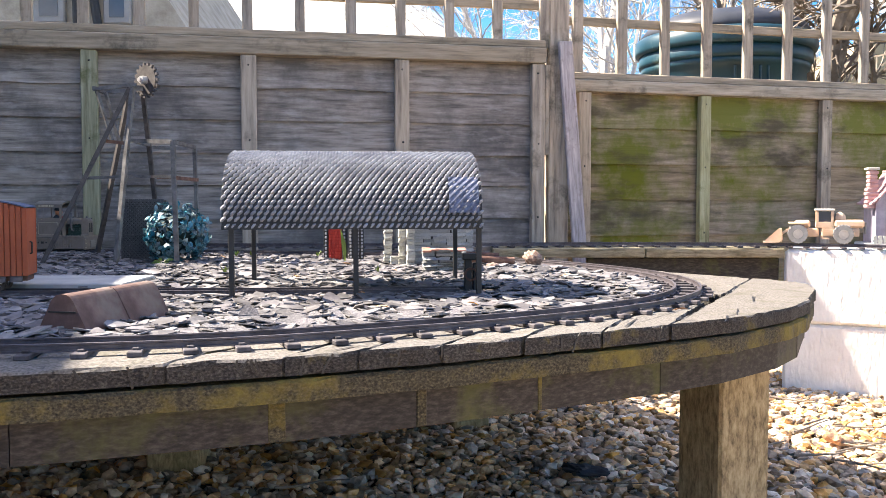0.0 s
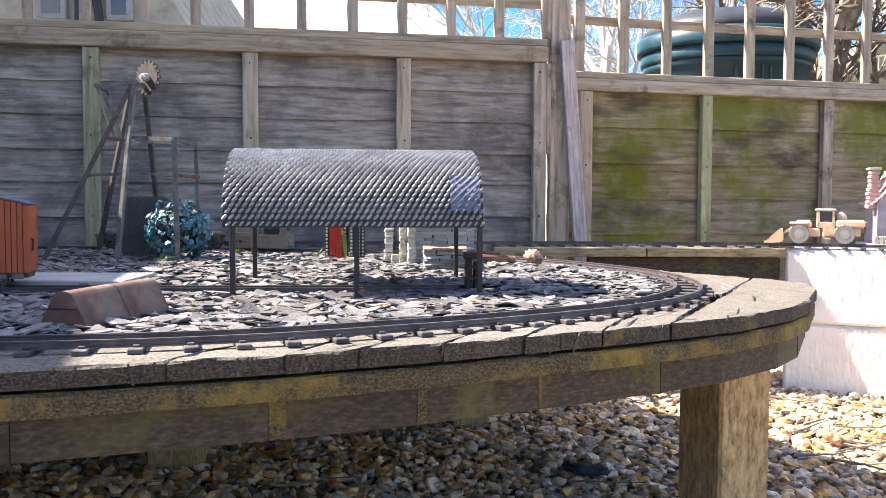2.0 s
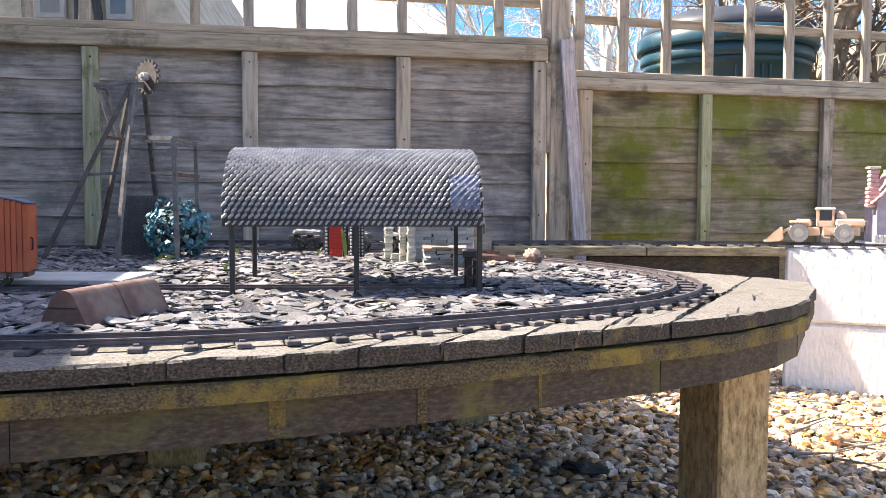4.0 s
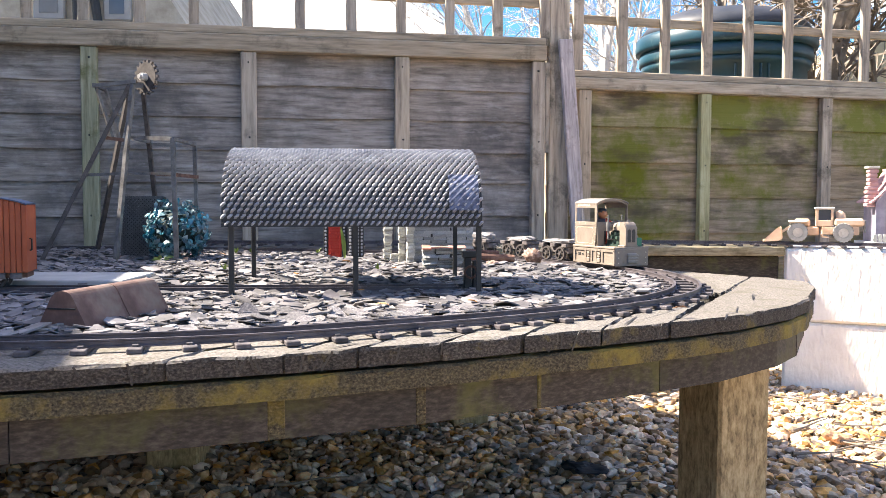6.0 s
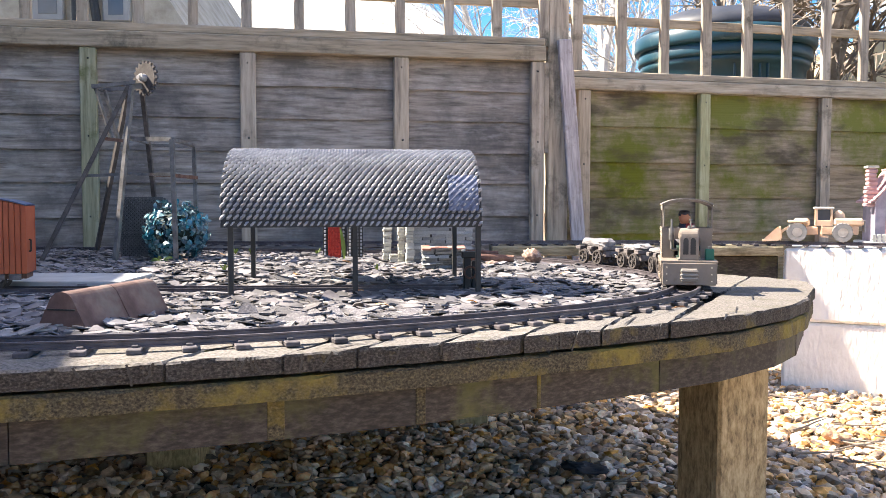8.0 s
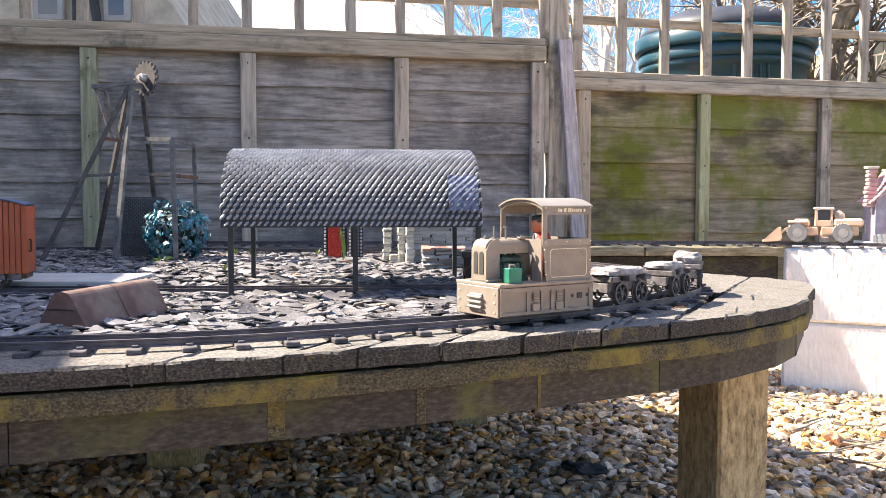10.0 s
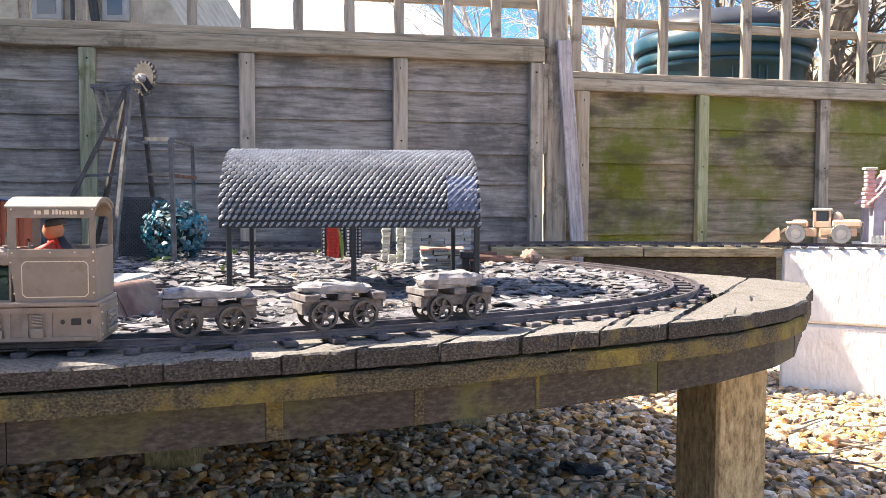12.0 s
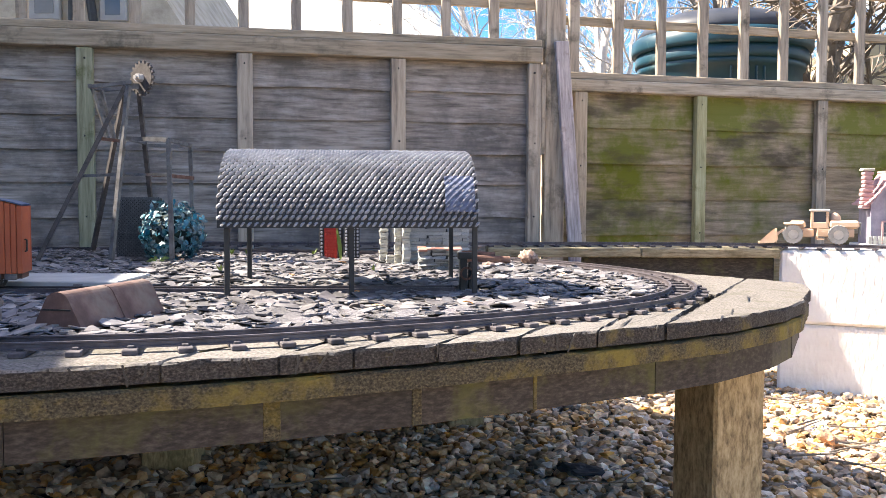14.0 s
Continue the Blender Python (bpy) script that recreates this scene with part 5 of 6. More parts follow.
def lattice(parent, name, mat, w, h, pitch, bw, depth, diag=True, label=""):
    """A moulded grid in the local x-z plane."""
    bm = bmesh.new()
    for x0, x1, z0, z1 in ((0, bw * 2, 0, h), (w - bw * 2, w, 0, h), (0, w, 0, bw * 2), (0, w, h - bw * 2, h)):
        box(bm, x0, x1, -depth / 2, depth / 2, z0, z1)
    c = -h
    while c < w + h:
        for s in (1, -1):
            # line x = c + s*z clipped to the panel
            if diag:
                p = []
                for z in (0, h):
                    p.append((c + (z if s > 0 else h - z), z))
                (xa, za), (xb, zb) = p
                f0, f1 = 0.0, 1.0
                dx = xb - xa
                if dx:
                    t0, t1 = sorted(((0 - xa) / dx, (w - xa) / dx))
                    f0, f1 = max(0, t0), min(1, t1)
                if f1 - f0 > 0.02:
                    bar(bm, (xa + dx * f0, 0, za + (zb - za) * f0), (xa + dx * f1, 0, za + (zb - za) * f1), bw, depth * 0.8)
        c += pitch
    return part(name, bm, mat, parent, label)


def build_layout_things():
    # black mesh panel by the headframe
    p = thing("mesh_crate", "black plastic mesh crate standing on slate", "crate", pose(-0.722, 1.976, DECK + 0.002, 0, 0, 8))
    lattice(p, "mesh_front", M_MESHDARK, 0.094, 0.142, 0.0085, 0.0016, 0.004)
    bm = bmesh.new()
    box(bm, 0.002, 0.092, 0.030, 0.034, 0, 0.138)
    box(bm, 0.0, 0.004, 0.002, 0.034, 0, 0.14)
    box(bm, 0.090, 0.094, 0.002, 0.034, 0, 0.14)
    box(bm, 0.004, 0.090, 0.004, 0.030, 0.0, 0.062)
    part("body", bm, M_BLACK, p)

    # van on the siding
    v = thing("model_goods_van", "orange-red planked model goods van with curved roof", "model van", pose(-0.658, 1.290, RAIL - 0.004, 0, 0, 14))
    W2, H0, H1, D2 = 0.049, 0.0235, 0.1215, 0.032
    for y in (-D2, D2):
        k = 0
        x = -W2
        while x < W2 - 0.001:
            bm = bmesh.new()
            zt = H1 + 0.0085 * (1 - ((x + 0.0038) / W2) ** 2)
            box(bm, x + 0.0004, x + 0.0074, y - 0.0014, y + 0.0014, H0, zt, 0.0006)
            part("plank", bm, M_VAN, v)
            x += 0.00775
    for x in (-W2, W2):
        bm = bmesh.new()
        box(bm, x - 0.0015, x + 0.0015, -D2 - 0.001, D2 + 0.001, H0, H1 + 0.0005, 0.0005)
        part("end_panel", bm, M_VAN, v)
    bm = bmesh.new()
    rows = []
    n = 14
    for y in (-D2 - 0.003, D2 + 0.003):
        for dz in (0.0018, 0.0):
            rows.append([bm.verts.new((1.05 * W2 * (2 * k / n - 1), y, H1 + dz + 0.0095 * (1 - (2 * k / n - 1) ** 2))) for k in range(n + 1)])
    a, b, c, d = rows
    for k in range(n):
        bm.faces.new((a[k], a[k + 1], c[k + 1], c[k]))
        bm.faces.new((b[k], d[k], d[k + 1], b[k + 1]))
        bm.faces.new((a[k], b[k], b[k + 1], a[k + 1]))
        bm.faces.new((c[k], c[k + 1], d[k + 1], d[k]))
    part("roof", bm, M_VANROOF, v, "dull blue-grey curved roof")
    bm = bmesh.new()
    box(bm, -W2, W2, -0.022, 0.022, 0.0155, 0.0235, 0.0005)
    part("underframe", bm, M_RUST, v)
    for x in (-0.03, 0.022):
        bm = bmesh.new()
        tube(bm, (0, -0.021, 0), (0, 0.021, 0), 0.0014, 8)
        ax = part("axle", bm, M_IRON, v, at=pose(x - 0.016, 0, 0.0138))
        for s in (-1, 1):
            part("wheel", WHEEL_ME, None, ax, at=pose(0, s * 0.0195, 0) @ pose(0, 0, 0, 0, 0, 0 if s < 0 else 180))
    for x in (-0.03, -0.008, 0.014, 0.036):
        bm = bmesh.new()
        box(bm, x - 0.008, x + 0.008, -0.037, -0.030, 0.0150, 0.0230, 0.0006)
        part("step_block", bm, M_WAGWOOD, v)
    bm = bmesh.new()
    for z in (0.055, 0.072):
        box(bm, W2 + 0.0005, W2 + 0.004, -0.012, -0.009, z - 0.001, z + 0.001)
    box(bm, W2 + 0.0035, W2 + 0.0055, -0.012, -0.009, 0.055, 0.072)
    part("grab_handle", bm, M_BLACK, v)

    # pale slab beside the siding
    bm = bmesh.new()
    box(bm, -0.13, 0.145, -0.075, 0.075, 0, 0.011, 0.0015)
    solo("platform_slab", bm, M_PLATFORM, "flat pale grey platform slab among slate", "slab", at=pose(-0.63, 1.404, DECK + 0.004, 0, 0, 0))

    # ridge tiles
    def ridge_tile(label, at, length):
        prof = [(-0.031, 0.0), (-0.012, 0.037), (-0.007, 0.0415), (0.0, 0.043), (0.007, 0.0415), (0.012, 0.037), (0.031, 0.0)]
        ins = [(x * 0.86, max(0.0, z - 0.006)) for x, z in prof]
        bm = bmesh.new()
        rows = []
        for y in (0, length):
            rows.append([bm.verts.new((x, y, z)) for x, z in prof])
            rows.append([bm.verts.new((x, y, z)) for x, z in ins])
        a, b, c, d = rows
        for k in range(len(prof) - 1):
            bm.faces.new((a[k], a[k + 1], c[k + 1], c[k]))
            bm.faces.new((b[k], d[k], d[k + 1], b[k + 1]))
            bm.faces.new((c[k], c[k + 1], d[k + 1], d[k]))
        bm.faces.new(a)
        for k in (0, len(prof) - 1):
            bm.faces.new((a[k], c[k], d[k], b[k]))
        bmesh.ops.bevel(bm, geom=[e for e in bm.edges if e.calc_length() > length * 0.9], offset=0.0015, segments=1, affect="EDGES")
        t = thing("ridge_tile", label, "roof tile", at, group="ridge tiles on the slate")
        part("tile_body", bm, M_TERRA, t)
        bm = bmesh.new()
        box(bm, -0.016, 0.016, -0.0012, 0.0010, 0.0235, 0.0252)
        part("maker_slot", bm, M_BLACK, t)
    ridge_tile("weathered brown terracotta ridge tile lying on slate", pose(-0.392, 0.9024, DECK + 0.001, 0, 0, -12), 0.088)
    ridge_tile("second terracotta ridge tile end to end on slate", pose(-0.374, 0.9808, DECK + 0.001, 0, 0, -13), 0.080)

    # red studded panel and dark grids under the shed's far side
    r = thing("red_grid_panel", "red studded plastic panel between black strips", "panel", pose(-0.272, 2.016, DECK, 0, 0, -6))
    bm = bmesh.new()
    box(bm, 0.010, 0.040, 0.0, 0.008, 0.0, 0.085, 0.001)
    rp = part("red_board", bm, M_RED, r)
    stud = bmesh.new()
    box(stud, -0.0026, 0.0026, -0.003, 0.0, -0.0026, 0.0026, 0.0008)
    stud = mesh_of("stud", stud, M_RED)
    for i in range(4):
        for j in range(10):
            part("stud", stud, None, rp, at=pose(0.0145 + 0.0072 * i, 0, 0.006 + 0.0078 * j))
    studb = bmesh.new()
    box(studb, -0.0022, 0.0022, -0.003, 0.0, -0.0026, 0.0026, 0.0008)
    studb = mesh_of("stud", studb, M_MESH)
    for x in (0.004, 0.047):
        bm = bmesh.new()
        box(bm, x - 0.0055, x + 0.0055, 0.001, 0.012, 0.0, 0.09, 0.0008)
        sp = part("black_strip", bm, M_BLACK, r, "black studded strip")
        for j in range(10):
            part("stud", studb, None, sp, at=pose(x, 0.001, 0.006 + 0.0085 * j))
    g = thing("dark_grid_post", "dark perforated plastic post", "post", pose(-0.214, 2, DECK, 0, 0, 4))
    bm = bmesh.new()
    box(bm, 0, 0.034, 0.003, 0.02, 0, 0.088, 0.001)
    gp = part("core", bm, M_BLACK, g)
    for i in range(4):
        for j in range(11):
            part("stud", studb, None, gp, at=pose(0.004 + 0.0085 * i, 0.003, 0.005 + 0.0079 * j))

    # dry-stone ruin
    rng = random.Random(31)

    def stack(name, label, at, length, depth, height, mat, course=0.0062, piece=0.03, ragged=0.004, top=None):
        t = thing(name, label, "model wall", at)
        z = 0.0
        protos = []
        for k in range(5):
            bm = bmesh.new()
            vs = box(bm, -0.5, 0.5, -0.5, 0.5, 0, 1, 0.0)
            for v in bm.verts:
                v.co.x += rng.uniform(-0.05, 0.05)
                v.co.y += rng.uniform(-0.09, 0.09)
                v.co.z += rng.uniform(-0.08, 0.08)
            protos.append(mesh_of("slate_piece", bm, mat))
        bm = bmesh.new()
        box(bm, 0.004, length - 0.004, -depth / 2 + 0.004, depth / 2 - 0.004, 0, height - 0.004)
        part("core", bm, M_BLACK, t)
        while z < height - 0.001:
            x = 0.0
            h = course * rng.uniform(0.7, 1.3)
            while x < length - 0.002:
                w = min(length - x, piece * rng.uniform(0.6, 1.4))
                part("slate_piece", rng.choice(protos), None, t,
                     at=pose(x + w / 2 + rng.uniform(-1, 1) * ragged * 0.3, rng.uniform(-ragged, ragged) * 0.5, z, 0, 0, rng.uniform(-4, 4)) @ Matrix.Diagonal((w * 0.97, depth + rng.uniform(-ragged, ragged), h * 0.93, 1)))
                x += w
            z += h
        return t
    stack("stone_pillar", "pale stacked-stone pillar of a model ruin", pose(-0.127, 1.888, DECK, 0, 0, 6), 0.017, 0.022, 0.088, M_PALESTONE, 0.006, 0.02)
    stack("stone_pillar", "pale stacked-stone pillar beside a window gap", pose(-0.094, 1.864, DECK, 0, 0, 6), 0.013, 0.022, 0.088, M_PALESTONE, 0.006, 0.02)
    stack("stone_pillar", "grey stacked-stone pillar joined to a wall", pose(-0.076, 1.84, DECK, 0, 0, 6), 0.016, 0.024, 0.088, M_PALESTONE, 0.006, 0.02)
    stack("stone_sill_wall", "low pale stone wall under the window gap", pose(-0.112, 1.868, DECK, 0, 0, 6), 0.04, 0.016, 0.024, M_PALESTONE, 0.006, 0.02)
    stack("slate_wall", "model wall of stacked grey slate", pose(-0.062, 1.856, DECK, 0, 0, 4), 0.125, 0.022, 0.095, M_DRYSTONE, 0.0055, 0.034)
    low = stack("slate_wall", "low stacked slate enclosure with red tile coping", pose(-0.040, 1.696, DECK, 0, 0, 3), 0.082, 0.055, 0.042, M_DRYSTONE, 0.0055, 0.03)
    for i in range(5):
        bm = bmesh.new()
        box(bm, -0.0085, 0.0085, -0.03, 0.03, 0, 0.004, 0.0008)
        part("coping_tile", bm, M_TILE, low, at=pose(0.0085 + 0.0168 * i, 0, 0.044, rng.uniform(-5, 5), rng.uniform(-4, 4), rng.uniform(-3, 3)))
    # pieces of scrap by the wall
    s = thing("rusty_log", "rust-brown rolled metal scrap on slate", "scrap", pose(0.10, 1.84, DECK + 0.010, 0, 0, 10))
    bm = bmesh.new()
    tube(bm, (-0.045, 0, 0.008), (0.05, 0, 0.005), 0.0095, 12, 0.0075)
    part("roll", bm, M_RUST, s)
    bm = bmesh.new()
    tube(bm, (-0.05, 0.02, 0.016), (0.02, 0.012, 0.013), 0.009, 10, 0.008)
    part("upper_roll", bm, M_RUST, s)
    bm = bmesh.new()
    bmesh.ops.create_icosphere(bm, subdivisions=3, radius=1, matrix=Matrix.Diagonal((0.020, 0.018, 0.0145, 1)))
    for v in bm.verts:
        v.co *= 1 + 0.16 * math.sin(11 * math.atan2(v.co.z, v.co.x) + 60 * v.co.y) + 0.3 * noise.noise(v.co * 130)
    solo("stone_shell", bm, M_SHELL, "pale ribbed shell lying on slate", "shell", at=pose(0.188, 1.84, DECK + 0.021, 10, 20, 30), smooth=True)
    bm = bmesh.new()
    bmesh.ops.create_icosphere(bm, subdivisions=2, radius=1, matrix=Matrix.Diagonal((0.014, 0.012, 0.008, 1)))
    for v in bm.verts:
        v.co *= 1 + 0.5 * noise.noise(v.co * 220)
    solo("brown_stone", bm, M_SHELL, "small orange-brown stone on slate", "stone", at=pose(0.10, 1.76, DECK + 0.010, 0, 0, 0))
    st = thing("buffer_stop", "dark wooden buffer stop at the siding's end", "buffer stop", pose(0.043, 1.352, DECK, 0, 0, 5))
    for x, z0, z1, w in ((-0.005, -0.006, 0.052, 0.011), (0.007, -0.006, 0.045, 0.009)):
        bm = bmesh.new()
        box(bm, x - w / 2, x + w / 2, -0.008, 0.008, z0, z1, 0.001)
        part("post", bm, M_BLACK, st)
    bm = bmesh.new()
    ring_band(bm, 0.0075, 0.0105, -0.0125, -0.009, 18, c=(-0.001, 0.028))
    part("ring", bm, M_RUST, st)
    bm = bmesh.new()
    box(bm, -0.014, 0.014, -0.012, 0.004, 0.050, 0.060, 0.001)
    part("cap", bm, M_BLACK, st)


M_VANROOF = material("blue_grey_roof", [(0.07, 0.09, 0.15), (0.12, 0.14, 0.2)], scale=30, rough=0.6, bump=0.1)


# ---------------------------------------------------------------- toys by the fence
def build_loader():
    ld = thing("toy_wheel_loader", "sun-faded cream toy wheel loader on the track", "toy loader", pose(1.036, 2.416, 0.4045, 0, 0, 160) @ Matrix.Scale(0.90, 4))
    r = 0.0275
    for i, x in enumerate((0.066, -0.060)):
        for s in (-1, 1):
            bm = bmesh.new()
            ring_band(bm, 0.014, r, -0.012, 0.012, 24)
            for k in range(18):
                a = 2 * math.pi * k / 18
                bar(bm, (r * 0.99 * math.cos(a), -0.012, r * 0.99 * math.sin(a)), (r * 0.99 * math.cos(a + 0.12), 0.012, r * 0.99 * math.sin(a + 0.12)), 0.003, 0.004)
            wh = part("tyre", bm, M_TYRE, ld, at=pose(x, s * 0.040, r + 0.002))
            bm = bmesh.new()
            tube(bm, (0, -0.010, 0), (0, 0.010, 0), 0.0145, 20)
            tube(bm, (0, -0.0125, 0), (0, 0.0125, 0), 0.006, 12)
            ring_band(bm, 0.0105, 0.0125, -0.0125, 0.0125, 20)
            part("rim", bm, M_HUB, wh)

    def blk(name, x0, x1, y0, y1, z0, z1, bev=0.002, mat=M_LOADER, label=""):
        bm = bmesh.new()
        box(bm, x0, x1, y0, y1, z0, z1, bev)
        return part(name, bm, mat, ld, label)
    blk("rear_chassis", -0.105, 0.0, -0.026, 0.026, 0.022, 0.048, 0.003)
    blk("engine_cover", -0.118, -0.035, -0.030, 0.030, 0.048, 0.072, 0.006)
    blk("rear_grille", -0.1235, -0.1185, -0.022, 0.022, 0.03, 0.066, 0.001, M_TYRE)
    blk("front_chassis", 0.006, 0.088, -0.022, 0.022, 0.02, 0.046, 0.003)
    blk("fender", 0.040, 0.092, -0.048, 0.048, 0.058, 0.064, 0.002)
    blk("front_block", 0.03, 0.075, -0.02, 0.02, 0.046, 0.070, 0.006)
    bm = bmesh.new()
    for x in (-0.030, 0.012):
        for y in (-0.023, 0.023):
            box(bm, x - 0.003, x + 0.003, y - 0.003, y + 0.003, 0.05, 0.098)
    box(bm, -0.033, 0.015, -0.026, 0.026, 0.048, 0.066, 0.001)
    cb = part("cab", bm, M_LOADER, ld)
    bm = bmesh.new()
    box(bm, -0.037, 0.019, -0.029, 0.029, 0.0985, 0.1055, 0.002)
    part("cab_roof", bm, M_HUB, cb)
    bm = bmesh.new()
    box(bm, -0.026, 0.008, -0.0215, 0.0215, 0.066, 0.0975)
    part("cab_glass", bm, M_GLASS, cb)
    bm = bmesh.new()
    bmesh.ops.create_icosphere(bm, subdivisions=2, radius=1, matrix=pose(-0.052, 0, 0.074) @ Matrix.Diagonal((0.018, 0.016, 0.022, 1)))
    part("air_cleaner", bm, M_LOADER, ld, smooth=True)
    for s in (-1, 1):
        bm = bmesh.new()
        bar(bm, (0.045, s * 0.014, 0.066), (0.098, s * 0.014, 0.038), 0.008, 0.006)
        bar(bm, (0.098, s * 0.014, 0.038), (0.125, s * 0.014, 0.016), 0.008, 0.006)
        part("lift_arm", bm, M_LOADER, ld)
        bm = bmesh.new()
        for k in range(3):
            box(bm, -0.022, -0.004, s * 0.033 - 0.004, s * 0.033 + 0.004, 0.014 + 0.011 * k, 0.017 + 0.011 * k)
        box(bm, -0.005, -0.002, s * 0.033 - 0.004, s * 0.033 + 0.004, 0.014, 0.05)
        part("ladder", bm, M_LOADER, ld)
    bm = bmesh.new()
    prof = [(0.112, 0.044), (0.108, 0.012), (0.120, 0.003), (0.165, 0.000), (0.165, 0.003), (0.124, 0.008), (0.114, 0.016), (0.117, 0.043)]
    a = [bm.verts.new((x, -0.052, z)) for x, z in prof]
    b = [bm.verts.new((x, 0.052, z)) for x, z in prof]
    bm.faces.new(a)
    bm.faces.new(b[::-1])
    for k in range(8):
        bm.faces.new((a[k], b[k], b[(k + 1) % 8], a[(k + 1) % 8]))
    for s in (-1, 1):
        box(bm, 0.112, 0.114, s * 0.052 - 0.001, s * 0.052 + 0.001, 0.004, 0.044)
        v = [bm.verts.new((x, s * 0.0515, z)) for x, z in ((0.110, 0.010), (0.163, 0.001), (0.118, 0.044))]
        bm.faces.new(v)
    part("bucket", bm, M_LOADER, ld)


def build_cottage():
    c = thing("toy_cottage", "lilac toy cottage with pink shingled gable roof", "toy house", pose(1.266, 2.48, 0.388, 0, 0, -8))
    bm = bmesh.new()
    box(bm, -0.072, 0.10, -0.05, 0.10, 0.0, 0.014, 0.002)
    part("plinth", bm, M_PLATFORM, c)
    bm = bmesh.new()
    pts = [(-0.055, 0.014), (0.055, 0.014), (0.055, 0.125), (0.0, 0.196), (-0.055, 0.125)]
    a = [bm.verts.new((x, -0.03, z)) for x, z in pts]
    b = [bm.verts.new((x, 0.075, z)) for x, z in pts]
    bm.faces.new(a)
    bm.faces.new(b[::-1])
    for k in range(5):
        bm.faces.new((a[k], b[k], b[(k + 1) % 5], a[(k + 1) % 5]))
    part("wall", bm, M_LILAC, c)
    for s in (-1, 1):
        bm = bmesh.new()
        n = 6
        for k in range(n):
            f0, f1 = k / n, (k + 1.25) / n
            p0 = Vector((s * 0.072 * (1 - f0), 0, 0.118 + 0.092 * f0 + 0.010 * math.sin(math.pi * f0) * -1 + 0.004))
            p1 = Vector((s * 0.072 * (1 - f1), 0, 0.118 + 0.092 * f1 + 0.010 * math.sin(math.pi * f1) * -1))
            for j in range(8):
                y0 = -0.044 + 0.0165 * j
                v = [bm.verts.new((p.x, y, p.z + dz)) for dz in (0, 0.005) for p, y in ((p0, y0), (p0, y0 + 0.0155), (p1, y0 + 0.0155), (p1, y0))]
                for q in ((3, 2, 1, 0), (4, 5, 6, 7), (0, 1, 5, 4), (1, 2, 6, 5), (2, 3, 7, 6), (3, 0, 4, 7)):
                    bm.faces.new([v[i] for i in q])
        part("roof", bm, M_PINK, c)
    bm = bmesh.new()
    box(bm, -0.071, -0.053, -0.019, 0.001, 0.112, 0.219)
    ch = part("chimney", bm, M_PINK, c)
    rng = random.Random(3)
    for k in range(9):
        bm = bmesh.new()
        w = 0.004 * (1 - k / 9)
        box(bm, -0.074 - w + rng.uniform(-0.003, 0.002), -0.050 + w + rng.uniform(-0.002, 0.003), -0.022, 0.004, 0.112 + 0.0118 * k, 0.1225 + 0.0118 * k, 0.0025)
        part("chimney_stone", bm, M_PINK, ch)
    bm = bmesh.new()
    box(bm, -0.078, -0.046, -0.025, 0.007, 0.219, 0.226, 0.001)
    part("chimney_cap", bm, M_PALESTONE, ch)
    def win(name, x0, x1, z0, z1, mat):
        bm = bmesh.new()
        box(bm, x0 - 0.005, x1 + 0.005, -0.036, -0.029, z0 - 0.005, z1 + 0.005, 0.001)
        f = part(name, bm, M_PINK, c)
        bm = bmesh.new()
        box(bm, x0, x1, -0.0372, -0.0355, z0, z1)
        part("pane", bm, mat, f)
        bm = bmesh.new()
        box(bm, (x0 + x1) / 2 - 0.0008, (x0 + x1) / 2 + 0.0008, -0.0385, -0.037, z0, z1)
        box(bm, x0, x1, -0.0385, -0.037, (z0 + z1) / 2 - 0.0008, (z0 + z1) / 2 + 0.0008)
        part("bar", bm, M_FRAMEP, f)
    win("window", -0.011, 0.013, 0.130, 0.158, M_BLUEGLASS)
    win("door", -0.022, 0.008, 0.016, 0.075, M_GLASS)
    win("window", 0.024, 0.044, 0.04, 0.075, M_BLUEGLASS)
    bm = bmesh.new()
    for k in range(9):
        box(bm, -0.066 + 0.013 * k, -0.057 + 0.013 * k, -0.048, -0.044, 0.012, 0.036, 0.001)
    box(bm, -0.068, 0.06, -0.0475, -0.0445, 0.020, 0.024)
    part("picket_fence", bm, M_PALESTONE, c)


